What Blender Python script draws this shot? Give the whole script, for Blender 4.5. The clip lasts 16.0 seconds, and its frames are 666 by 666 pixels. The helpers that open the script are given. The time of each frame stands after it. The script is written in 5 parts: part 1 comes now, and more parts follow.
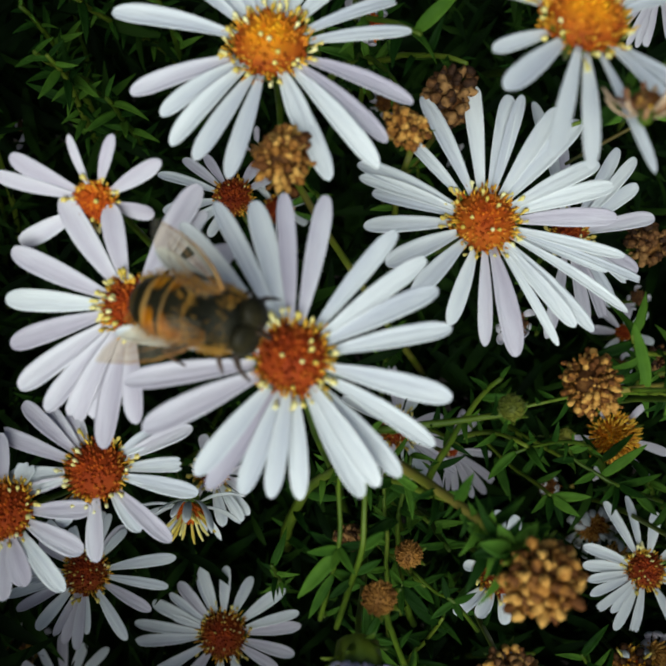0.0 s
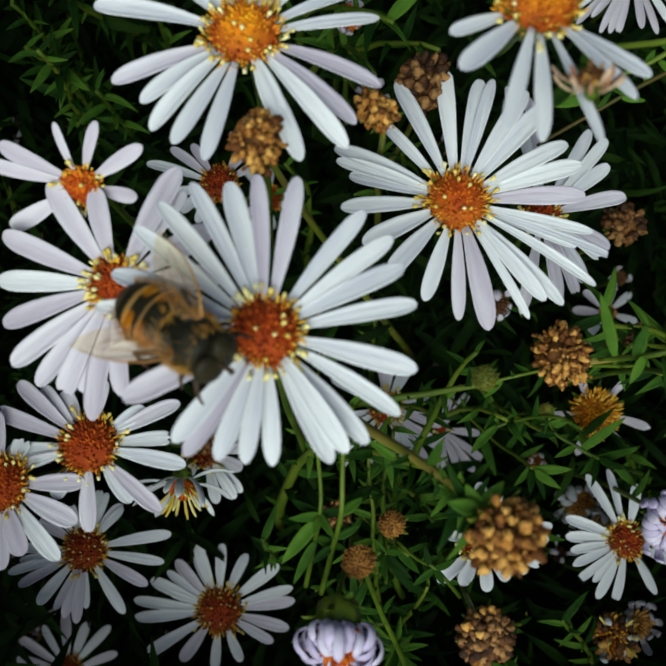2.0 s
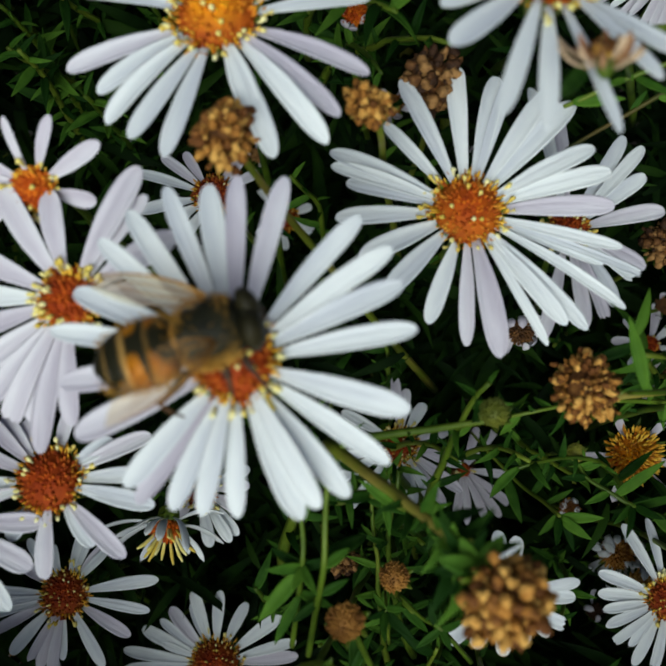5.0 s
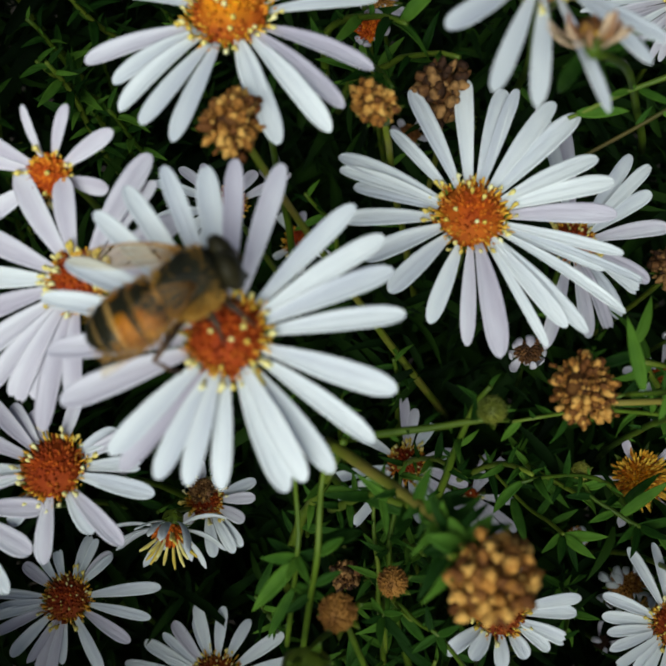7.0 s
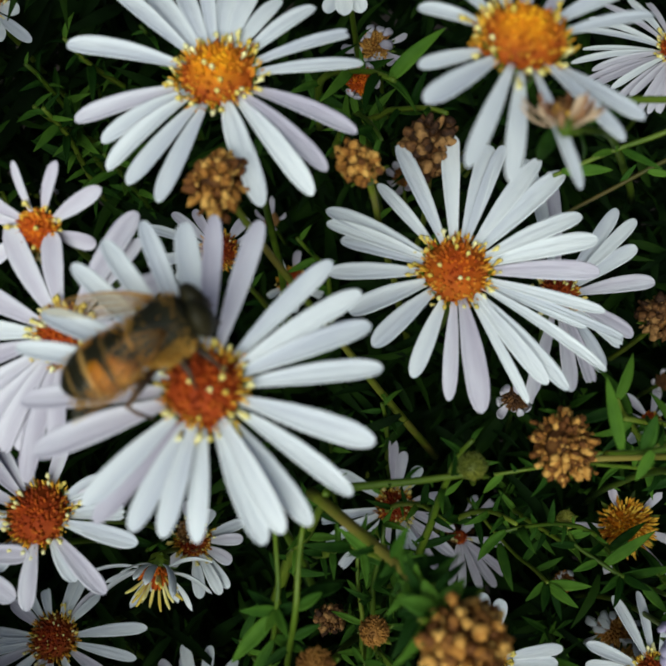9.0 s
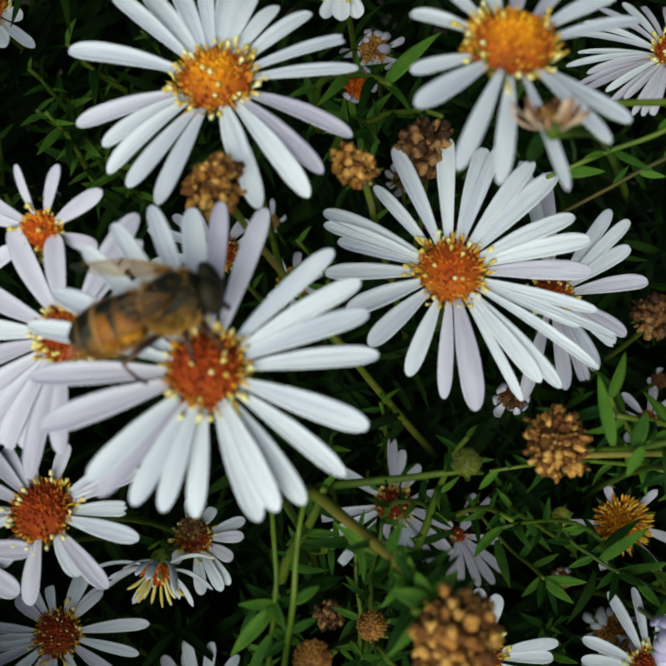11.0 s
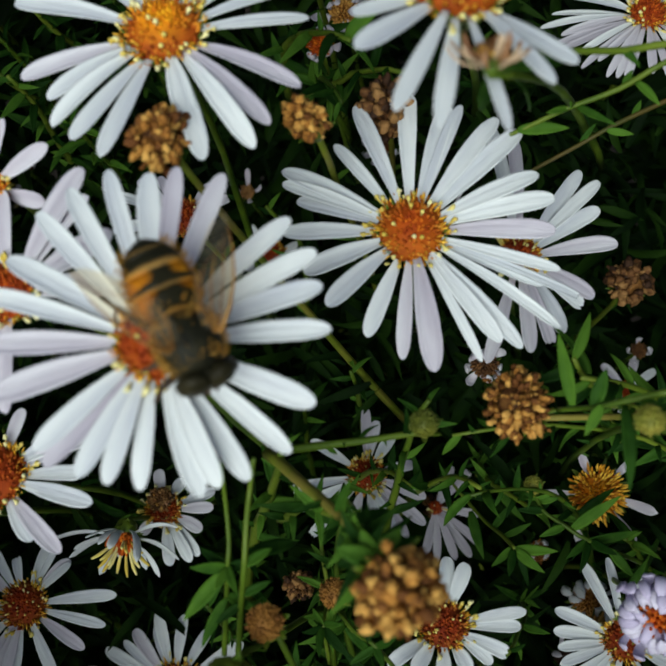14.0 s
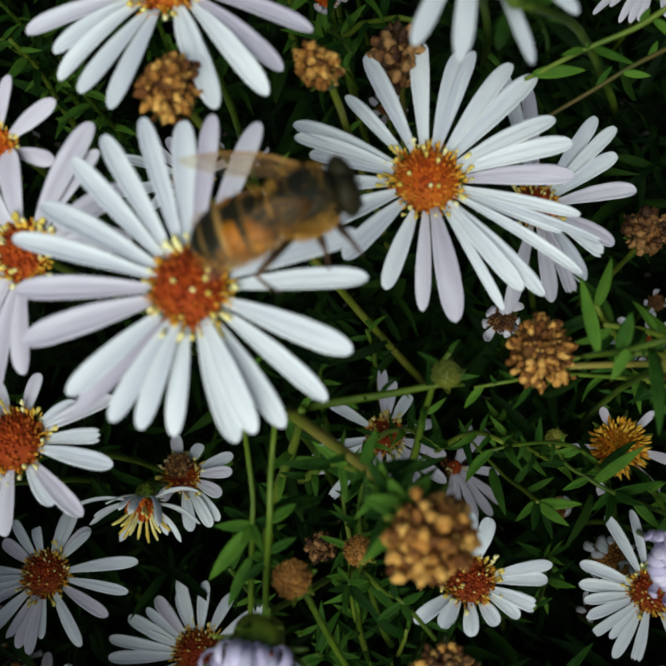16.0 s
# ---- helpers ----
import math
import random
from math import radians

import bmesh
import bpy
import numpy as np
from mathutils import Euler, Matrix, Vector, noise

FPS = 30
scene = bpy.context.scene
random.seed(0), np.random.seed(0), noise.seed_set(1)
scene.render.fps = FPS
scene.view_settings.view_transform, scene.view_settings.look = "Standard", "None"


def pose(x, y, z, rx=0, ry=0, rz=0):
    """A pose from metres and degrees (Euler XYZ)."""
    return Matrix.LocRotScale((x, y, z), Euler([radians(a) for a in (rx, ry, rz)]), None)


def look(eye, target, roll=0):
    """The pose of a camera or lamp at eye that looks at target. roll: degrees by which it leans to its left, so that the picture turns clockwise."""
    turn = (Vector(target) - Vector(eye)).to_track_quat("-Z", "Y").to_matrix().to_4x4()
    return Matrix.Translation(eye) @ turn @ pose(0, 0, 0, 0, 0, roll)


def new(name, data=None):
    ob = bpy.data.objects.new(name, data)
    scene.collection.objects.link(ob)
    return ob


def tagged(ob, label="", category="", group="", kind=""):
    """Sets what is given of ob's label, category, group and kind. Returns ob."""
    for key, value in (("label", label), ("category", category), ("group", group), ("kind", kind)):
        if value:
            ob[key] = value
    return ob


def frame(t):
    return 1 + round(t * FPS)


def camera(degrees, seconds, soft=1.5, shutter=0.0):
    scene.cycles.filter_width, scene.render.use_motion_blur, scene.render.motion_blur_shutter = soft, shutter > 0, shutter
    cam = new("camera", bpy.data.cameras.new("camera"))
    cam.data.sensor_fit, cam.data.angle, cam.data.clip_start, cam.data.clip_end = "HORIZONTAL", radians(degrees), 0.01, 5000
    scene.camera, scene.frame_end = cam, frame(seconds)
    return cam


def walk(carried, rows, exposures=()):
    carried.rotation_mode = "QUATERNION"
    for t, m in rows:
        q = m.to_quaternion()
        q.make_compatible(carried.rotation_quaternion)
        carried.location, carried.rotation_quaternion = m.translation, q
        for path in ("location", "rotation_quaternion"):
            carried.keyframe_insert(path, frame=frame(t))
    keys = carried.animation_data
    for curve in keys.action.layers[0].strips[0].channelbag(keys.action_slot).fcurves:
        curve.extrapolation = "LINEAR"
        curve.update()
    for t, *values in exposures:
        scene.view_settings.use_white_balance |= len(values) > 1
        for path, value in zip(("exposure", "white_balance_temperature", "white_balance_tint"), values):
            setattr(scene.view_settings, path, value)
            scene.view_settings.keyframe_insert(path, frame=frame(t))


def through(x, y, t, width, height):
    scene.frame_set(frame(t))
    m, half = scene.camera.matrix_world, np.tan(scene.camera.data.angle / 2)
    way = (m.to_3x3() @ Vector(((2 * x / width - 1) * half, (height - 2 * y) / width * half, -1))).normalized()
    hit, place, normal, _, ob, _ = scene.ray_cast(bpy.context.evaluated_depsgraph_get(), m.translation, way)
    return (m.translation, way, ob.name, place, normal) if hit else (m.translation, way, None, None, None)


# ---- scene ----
MM = 0.001
cam = camera(36.04, 16.0, soft=2.1)
cam.data.dof.use_dof, cam.data.dof.focus_distance, cam.data.dof.aperture_fstop = True, 0.138, 47.0
# seconds, place in metres, turn in degrees
PATH = [
    (0, 0.00000, -0.05071, 0.80876, 25.000, -0.000, -0.000),
    (0.5, 0.00082, -0.05028, 0.80748, 24.906, 0.247, 0.010),
    (1, 0.00462, -0.05226, 0.80804, 24.935, 1.196, 0.153),
    (1.5, 0.00442, -0.05498, 0.80922, 24.984, 0.940, -0.336),
    (2, 0.00373, -0.05533, 0.81222, 24.955, 0.937, -0.544),
    (2.5, 0.00498, -0.05442, 0.81147, 24.946, 1.359, 0.088),
    (3, 0.00530, -0.05384, 0.80931, 25.135, 1.393, 0.233),
    (3.5, 0.00890, -0.05467, 0.80401, 25.415, 2.679, 0.483),
    (4, 0.01029, -0.05244, 0.80132, 26.029, 3.051, 1.023),
    (4.5, 0.00872, -0.05160, 0.79815, 26.718, 2.947, 1.095),
    (5, 0.01063, -0.05012, 0.79850, 27.013, 3.495, 1.499),
    (7.5, 0.01538, -0.05832, 0.79608, 31.286, 4.272, 3.984),
    (8, 0.01733, -0.05548, 0.79844, 31.088, 4.478, 4.082),
    (8.5, 0.01721, -0.05380, 0.79910, 31.350, 4.024, 4.367),
    (9, 0.01613, -0.05464, 0.79939, 31.912, 4.019, 4.629),
    (9.5, 0.01658, -0.05620, 0.80102, 31.930, 4.087, 4.788),
    (12, 0.01723, -0.05501, 0.80097, 32.061, 4.364, 4.534),
    (12.5, 0.01770, -0.05415, 0.79961, 31.572, 4.381, 4.392),
    (13, 0.02175, -0.05549, 0.79943, 31.736, 5.169, 4.309),
    (13.5, 0.02383, -0.05521, 0.79960, 31.563, 5.044, 4.393),
    (14, 0.02271, -0.05710, 0.79682, 31.516, 4.825, 4.790),
    (14.5, 0.02124, -0.05805, 0.79585, 30.575, 4.393, 4.099),
    (15, 0.01843, -0.05864, 0.79668, 30.988, 4.817, 4.198),
    (15.5, 0.01874, -0.05961, 0.79416, 30.564, 5.426, 3.496),
    (16, 0.02108, -0.05846, 0.79427, 30.081, 5.930, 3.459),
]
walk(cam, [(t, pose(*row)) for t, *row in PATH])

# ---- light: an overcast sky ----
world = bpy.data.worlds.new("overcast_sky")
scene.world = world
world.use_nodes = True
wn = world.node_tree.nodes
sky = wn.new("ShaderNodeTexSky")
sky.sky_type, sky.sun_disc = "NISHITA", False
sky.sun_elevation, sky.sun_rotation = radians(41), radians(188)
sky.air_density, sky.dust_density = 1.0, 3.0
wn["Background"].inputs["Strength"].default_value = 0.06
world.node_tree.links.new(sky.outputs["Color"], wn["Background"].inputs["Color"])
sun = new("sun", bpy.data.lights.new("sun", "SUN"))
sun.data.energy, sun.data.angle, sun.data.color = 3.3, radians(48), (0.91, 1.0, 0.96)
sun.matrix_basis = look((-0.15, -1.15, 1.0), (0, 0, 0))
scene.view_settings.exposure = -0.06

# the slope of the flower bank: x to the side, y up the slope, z out of it
BANK = pose(0, 0, 0.70, 25)
DOWN = BANK.to_3x3().inverted() @ Vector((0, 0, -1))


# ---- materials ----
def material(name):
    m = bpy.data.materials.new(name)
    m.use_nodes = True
    return m, m.node_tree.nodes, m.node_tree.links, m.node_tree.nodes["Principled BSDF"]


def varied(name, colours, scale, rough=0.6, spread=0.25, bump=0.3, bump_scale=None, through=0.0, island=False, sheen=0.0, stretch=(1, 1, 1), metal=0.0, coat=0.0, spec=0.3):
    """A surface whose colour wanders between the given colours, with grain, relief and a piece to piece change."""
    m, n, l, bsdf = material(name)
    co = n.new("ShaderNodeTexCoord")
    mp = n.new("ShaderNodeMapping")
    mp.inputs["Scale"].default_value = stretch
    l.new(co.outputs["Object"], mp.inputs["Vector"])
    big = n.new("ShaderNodeTexNoise")
    big.inputs["Scale"].default_value, big.inputs["Detail"].default_value = scale, 4
    l.new(mp.outputs["Vector"], big.inputs["Vector"])
    if island:
        geo = n.new("ShaderNodeNewGeometry")
        rand = geo.outputs["Random Per Island"]
    else:
        info = n.new("ShaderNodeObjectInfo")
        rand = info.outputs["Random"]
    mix = n.new("ShaderNodeMath")
    mix.operation = "MULTIPLY_ADD"
    l.new(rand, mix.inputs[0])
    mix.inputs[1].default_value = spread
    l.new(big.outputs["Fac"], mix.inputs[2])
    sub = n.new("ShaderNodeMath")
    sub.operation, sub.inputs[1].default_value = "SUBTRACT", spread / 2
    l.new(mix.outputs[0], sub.inputs[0])
    ramp = n.new("ShaderNodeValToRGB")
    e = ramp.color_ramp.elements
    while len(e) < len(colours):
        e.new(0.5)
    for k, c in enumerate(colours):
        e[k].position = 0.28 + 0.44 * k / max(1, len(colours) - 1)
        e[k].color = (*c, 1)
    l.new(sub.outputs[0], ramp.inputs["Fac"])
    l.new(ramp.outputs["Color"], bsdf.inputs["Base Color"])
    bsdf.inputs["Roughness"].default_value = rough
    bsdf.inputs["Specular IOR Level"].default_value = spec
    bsdf.inputs["Metallic"].default_value = metal
    bsdf.inputs["Coat Weight"].default_value = coat
    bsdf.inputs["Sheen Weight"].default_value = sheen
    fine = n.new("ShaderNodeTexNoise")
    fine.inputs["Scale"].default_value, fine.inputs["Detail"].default_value = bump_scale or scale * 5, 3
    l.new(mp.outputs["Vector"], fine.inputs["Vector"])
    bp = n.new("ShaderNodeBump")
    bp.inputs["Strength"].default_value, bp.inputs["Distance"].default_value = bump, 0.0003
    l.new(fine.outputs["Fac"], bp.inputs["Height"])
    l.new(bp.outputs["Normal"], bsdf.inputs["Normal"])
    if through:
        tr = n.new("ShaderNodeBsdfTranslucent")
        ms = n.new("ShaderNodeMixShader")
        ms.inputs["Fac"].default_value = through
        l.new(ramp.outputs["Color"], tr.inputs["Color"])
        l.new(bsdf.outputs[0], ms.inputs[1])
        l.new(tr.outputs[0], ms.inputs[2])
        l.new(ms.outputs[0], n["Material Output"].inputs["Surface"])
    return m


def disc_material(name, young, old):
    """Packed florets, each with a shade of its own, older and browner towards the rim."""
    m, n, l, bsdf = material(name)
    co = n.new("ShaderNodeTexCoord")
    flat = n.new("ShaderNodeMapping")
    flat.inputs["Scale"].default_value = (1, 1, 0.15)
    l.new(co.outputs["Object"], flat.inputs["Vector"])
    far = n.new("ShaderNodeVectorMath")
    far.operation = "LENGTH"
    l.new(flat.outputs["Vector"], far.inputs[0])
    patch = n.new("ShaderNodeTexNoise")
    patch.inputs["Scale"].default_value, patch.inputs["Detail"].default_value = 600, 3
    l.new(co.outputs["Object"], patch.inputs["Vector"])
    geo = n.new("ShaderNodeNewGeometry")
    shade = n.new("ShaderNodeMath")
    shade.operation, shade.inputs[1].default_value = "MULTIPLY_ADD", 0.45
    l.new(geo.outputs["Random Per Island"], shade.inputs[0])
    half = n.new("ShaderNodeMath")
    half.operation, half.inputs[1].default_value = "MULTIPLY", 0.55
    l.new(patch.outputs["Fac"], half.inputs[0])
    l.new(half.outputs[0], shade.inputs[2])
    age = n.new("ShaderNodeMapRange")
    age.inputs["From Min"].default_value, age.inputs["From Max"].default_value = 0.0012, 0.0030
    l.new(far.outputs["Value"], age.inputs["Value"])
    tones = []
    for colours in (young, old):
        r = n.new("ShaderNodeValToRGB")
        r.color_ramp.elements.new(0.5)
        for k, c in enumerate(colours):
            r.color_ramp.elements[k].position, r.color_ramp.elements[k].color = 0.2 + 0.3 * k, (*c, 1)
        l.new(shade.outputs[0], r.inputs["Fac"])
        tones.append(r.outputs["Color"])
    mix = n.new("ShaderNodeMix")
    mix.data_type = "RGBA"
    l.new(age.outputs["Result"], mix.inputs["Factor"])
    l.new(tones[0], mix.inputs["A"])
    l.new(tones[1], mix.inputs["B"])
    l.new(mix.outputs["Result"], bsdf.inputs["Base Color"])
    bsdf.inputs["Roughness"].default_value = 0.7
    bsdf.inputs["Specular IOR Level"].default_value = 0.12
    bp = n.new("ShaderNodeBump")
    bp.inputs["Strength"].default_value, bp.inputs["Distance"].default_value = 0.4, 0.0003
    l.new(patch.outputs["Fac"], bp.inputs["Height"])
    l.new(bp.outputs["Normal"], bsdf.inputs["Normal"])
    return m


PETAL = varied("white_petal", [(0.595, 0.63, 0.69), (0.735, 0.775, 0.80), (0.82, 0.86, 0.87)], 300, 0.5, 0.3, 0.4, 2200, 0.18, stretch=(0.25, 1.6, 1))
PETAL_LILAC = varied("lilac_petal", [(0.51, 0.475, 0.56), (0.62, 0.595, 0.67), (0.74, 0.735, 0.79)], 300, 0.5, 0.3, 0.4, 2200, 0.18, stretch=(0.25, 1.6, 1))
PETAL_VIOLET = varied("violet_faded_petal", [(0.48, 0.42, 0.62), (0.62, 0.57, 0.76), (0.76, 0.74, 0.85)], 300, 0.5, 0.3, 0.4, 2200, 0.18, stretch=(0.25, 1.6, 1))
DISC_RUST = disc_material("rust_disc", [(0.18, 0.021, 0.004), (0.34, 0.050, 0.006), (0.53, 0.115, 0.010)], [(0.12, 0.015, 0.004), (0.28, 0.045, 0.006), (0.50, 0.15, 0.02)])
DISC = disc_material("orange_brown_disc", [(0.24, 0.030, 0.005), (0.47, 0.085, 0.007), (0.66, 0.19, 0.012)], [(0.20, 0.030, 0.005), (0.44, 0.11, 0.009), (0.66, 0.30, 0.04)])
PETAL_DRY = varied("dry_petal", [(0.26, 0.11, 0.05), (0.44, 0.25, 0.13), (0.60, 0.44, 0.29)], 300, 0.7, 0.6, 0.5)
DISC_DARK = disc_material("red_brown_disc", [(0.12, 0.014, 0.005), (0.27, 0.036, 0.007), (0.42, 0.085, 0.010)], [(0.08, 0.012, 0.005), (0.21, 0.042, 0.008), (0.44, 0.18, 0.035)])
DISC_GOLD = disc_material("golden_disc", [(0.52, 0.14, 0.006), (0.74, 0.29, 0.008), (0.88, 0.50, 0.02)], [(0.17, 0.026, 0.005), (0.40, 0.085, 0.008), (0.64, 0.25, 0.025)])
SPENT = varied("golden_spent_floret", [(0.40, 0.14, 0.008), (0.70, 0.33, 0.014), (0.86, 0.54, 0.06)], 400, 0.6, 0.5, 0.3, island=True)
POLLEN = varied("yellow_floret", [(0.64, 0.47, 0.07), (0.77, 0.66, 0.19), (0.83, 0.79, 0.42)], 400, 0.55, 0.5, 0.3)
SEED = varied("dry_seed", [(0.12, 0.040, 0.006), (0.37, 0.155, 0.024), (0.64, 0.36, 0.085)], 900, 0.75, 0.6, 0.6)
SEED_DARK = varied("dark_dry_seed", [(0.035, 0.014, 0.005), (0.12, 0.048, 0.012), (0.34, 0.18, 0.06)], 900, 0.75, 0.6, 0.6)
SEED_CORE = varied("dark_seed_core", [(0.05, 0.018, 0.005), (0.16, 0.062, 0.014), (0.28, 0.13, 0.03)], 700, 0.85, 0.2, 0.5)
LEAF = varied("green_leaf", [(0.008, 0.032, 0.004), (0.029, 0.088, 0.010), (0.076, 0.175, 0.019)], 130, 0.6, 0.55, 0.35, through=0.22, spec=0.06)
# the leaf green again, with the shade of the depths put into its colour
SHADED_FOLIAGE = varied("shaded_leaf", [(0.0016, 0.007, 0.001), (0.0045, 0.016, 0.002), (0.011, 0.031, 0.003)], 130, 0.7, 0.55, 0.35, through=0.1, island=True, spec=0.06)
STEM = varied("green_stem", [(0.032, 0.066, 0.004), (0.072, 0.125, 0.008), (0.125, 0.175, 0.016)], 150, 0.5, 0.4, 0.3)
STEM_BROWN = varied("brown_stem", [(0.07, 0.10, 0.006), (0.13, 0.17, 0.010), (0.20, 0.17, 0.03)], 120, 0.6, 0.4, 0.4)
STEM_RUSTY = varied("rusty_stem", [(0.030, 0.045, 0.004), (0.065, 0.048, 0.006), (0.115, 0.042, 0.010)], 120, 0.6, 0.4, 0.4)
BUD = varied("green_bud", [(0.085, 0.105, 0.010), (0.17, 0.18, 0.020), (0.27, 0.24, 0.04)], 300, 0.6, 0.4, 0.5)
BUD_BROWN = varied("brown_bud", [(0.16, 0.062, 0.010), (0.34, 0.155, 0.028), (0.48, 0.26, 0.06)], 400, 0.7, 0.4, 0.6)
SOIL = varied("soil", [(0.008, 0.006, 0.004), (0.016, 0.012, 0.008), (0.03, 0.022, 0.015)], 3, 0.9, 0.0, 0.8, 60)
HAIR = varied("tawny_hair", [(0.20, 0.085, 0.010), (0.36, 0.165, 0.022), (0.50, 0.28, 0.06)], 900, 0.8, 0.4, 0.6, spec=0.1)
FLY_DARK = varied("olive_black_cuticle", [(0.005, 0.005, 0.003), (0.012, 0.012, 0.006), (0.030, 0.024, 0.010)], 500, 0.55, 0.1, 0.5, spec=0.14)
FLY_EYE = varied("brown_black_eye", [(0.010, 0.009, 0.004), (0.018, 0.016, 0.007), (0.034, 0.028, 0.012)], 800, 0.5, 0.1, 0.2, spec=0.12)
FLY_PALE = varied("tawny_scutellum", [(0.20, 0.09, 0.015), (0.32, 0.16, 0.03), (0.42, 0.25, 0.07)], 600, 0.5, 0.1, 0.4)
WING_VEIN = varied("tawny_vein", [(0.16, 0.065, 0.012), (0.28, 0.125, 0.025), (0.40, 0.21, 0.05)], 500, 0.5, 0.3, 0.4)
FLY_LEG = varied("brown_leg", [(0.012, 0.007, 0.004), (0.040, 0.020, 0.009), (0.11, 0.055, 0.02)], 500, 0.5, 0.3, 0.4)


def abdomen_material():
    """Orange-brown cuticle with a black band down the middle of the back that widens at the edge of each segment, and tawny seams."""
    m, n, l, bsdf = material("banded_cuticle")

    def math_node(op, a, c=None, d=None):
        k = n.new("ShaderNodeMath")
        k.operation = op
        for slot, v in enumerate((a, c, d)):
            if v is None:
                continue
            if isinstance(v, (int, float)):
                k.inputs[slot].default_value = v
            else:
                l.new(v, k.inputs[slot])
        return k.outputs[0]

    def steps(value, stops):
        r = n.new("ShaderNodeValToRGB")
        e = r.color_ramp.elements
        while len(e) < len(stops):
            e.new(0.5)
        for k, (p, c) in enumerate(stops):
            e[k].position = p
            e[k].color = (*c, 1) if isinstance(c, tuple) else (c, c, c, 1)
        l.new(value, r.inputs["Fac"])
        return r.outputs["Color"]

    co = n.new("ShaderNodeTexCoord")
    xyz = n.new("ShaderNodeSeparateXYZ")
    l.new(co.outputs["Object"], xyz.inputs[0])
    grain = n.new("ShaderNodeTexNoise")
    grain.inputs["Scale"].default_value, grain.inputs["Detail"].default_value = 900, 4
    l.new(co.outputs["Object"], grain.inputs["Vector"])
    wander = math_node("MULTIPLY_ADD", grain.outputs["Fac"], 0.5, -0.25)
    # 0 at the waist, 1 at the tip
    s = math_node("MULTIPLY_ADD", xyz.outputs["X"], -1000 / 6.87, -2.62 / 6.87)
    s = math_node("MULTIPLY_ADD", wander, 0.10, s)
    across = math_node("ABSOLUTE", math_node("MULTIPLY", xyz.outputs["Y"], 1000 / 2.8))
    width = steps(s, [(0.0, 0.8), (0.12, 0.8), (0.20, 0.6), (0.28, 0.42), (0.345, 1.2), (0.40, 0.45), (0.54, 0.32), (0.61, 1.1), (0.66, 0.8), (0.72, 1.0), (1.0, 1.1)])
    dark = math_node("MULTIPLY_ADD", math_node("SUBTRACT", math_node("ADD", width, wander), across), 3.2, 0.45)
    dark = math_node("MINIMUM", math_node("MAXIMUM", dark, 0.0), 1.0)
    seam = steps(s, [(0.0, 0.0), (0.25, 0.0), (0.29, 0.35), (0.33, 0.0), (0.52, 0.0), (0.57, 0.8), (0.63, 0.0), (0.78, 0.0), (0.81, 0.35), (0.84, 0.0)])
    base = steps(grain.outputs["Fac"], [(0.3, (0.26, 0.080, 0.003)), (0.5, (0.45, 0.165, 0.006)), (0.7, (0.60, 0.29, 0.025))])
    a = n.new("ShaderNodeMix")
    a.data_type = "RGBA"
    l.new(dark, a.inputs["Factor"])
    l.new(base, a.inputs["A"])
    a.inputs["B"].default_value = (0.014, 0.013, 0.006, 1)
    c = n.new("ShaderNodeMix")
    c.data_type = "RGBA"
    l.new(seam, c.inputs["Factor"])
    l.new(a.outputs["Result"], c.inputs["A"])
    c.inputs["B"].default_value = (0.44, 0.25, 0.07, 1)
    l.new(c.outputs["Result"], bsdf.inputs["Base Color"])
    bsdf.inputs["Roughness"].default_value = 0.42
    bsdf.inputs["Specular IOR Level"].default_value = 0.14
    bp = n.new("ShaderNodeBump")
    bp.inputs["Strength"].default_value, bp.inputs["Distance"].default_value = 0.4, 0.0002
    l.new(grain.outputs["Fac"], bp.inputs["Height"])
    l.new(bp.outputs["Normal"], bsdf.inputs["Normal"])
    return m


FLY_BANDED = abdomen_material()


def wing_material():
    m, n, l, bsdf = material("clear_wing")
    bsdf.inputs["Base Color"].default_value = (0.80, 0.70, 0.48, 1)
    bsdf.inputs["Roughness"].default_value = 0.25
    bsdf.inputs["Specular IOR Level"].default_value = 0.2
    clear = n.new("ShaderNodeBsdfTransparent")
    clear.inputs["Color"].default_value = (0.97, 0.88, 0.70, 1)
    vein = n.new("ShaderNodeTexNoise")
    vein.inputs["Scale"].default_value, vein.inputs["Detail"].default_value = 500, 2
    co = n.new("ShaderNodeTexCoord")
    l.new(co.outputs["Object"], vein.inputs["Vector"])
    ramp = n.new("ShaderNodeValToRGB")
    ramp.color_ramp.elements[0].position, ramp.color_ramp.elements[0].color = 0.3, (0.01, 0.01, 0.01, 1)
    ramp.color_ramp.elements[1].position, ramp.color_ramp.elements[1].color = 0.7, (0.09, 0.09, 0.09, 1)
    l.new(vein.outputs["Fac"], ramp.inputs["Fac"])
    ms = n.new("ShaderNodeMixShader")
    l.new(ramp.outputs["Color"], ms.inputs["Fac"])
    l.new(clear.outputs[0], ms.inputs[1])
    l.new(bsdf.outputs[0], ms.inputs[2])
    # a clear film shines most where it is seen aslant
    shine = n.new("ShaderNodeBsdfGlossy")
    shine.inputs["Roughness"].default_value = 0.28
    aslant = n.new("ShaderNodeLayerWeight")
    aslant.inputs["Blend"].default_value = 0.09
    film = n.new("ShaderNodeMixShader")
    l.new(aslant.outputs["Facing"], film.inputs["Fac"])
    l.new(ms.outputs[0], film.inputs[1])
    l.new(shine.outputs[0], film.inputs[2])
    l.new(film.outputs[0], n["Material Output"].inputs["Surface"])
    return m


WING = wing_material()


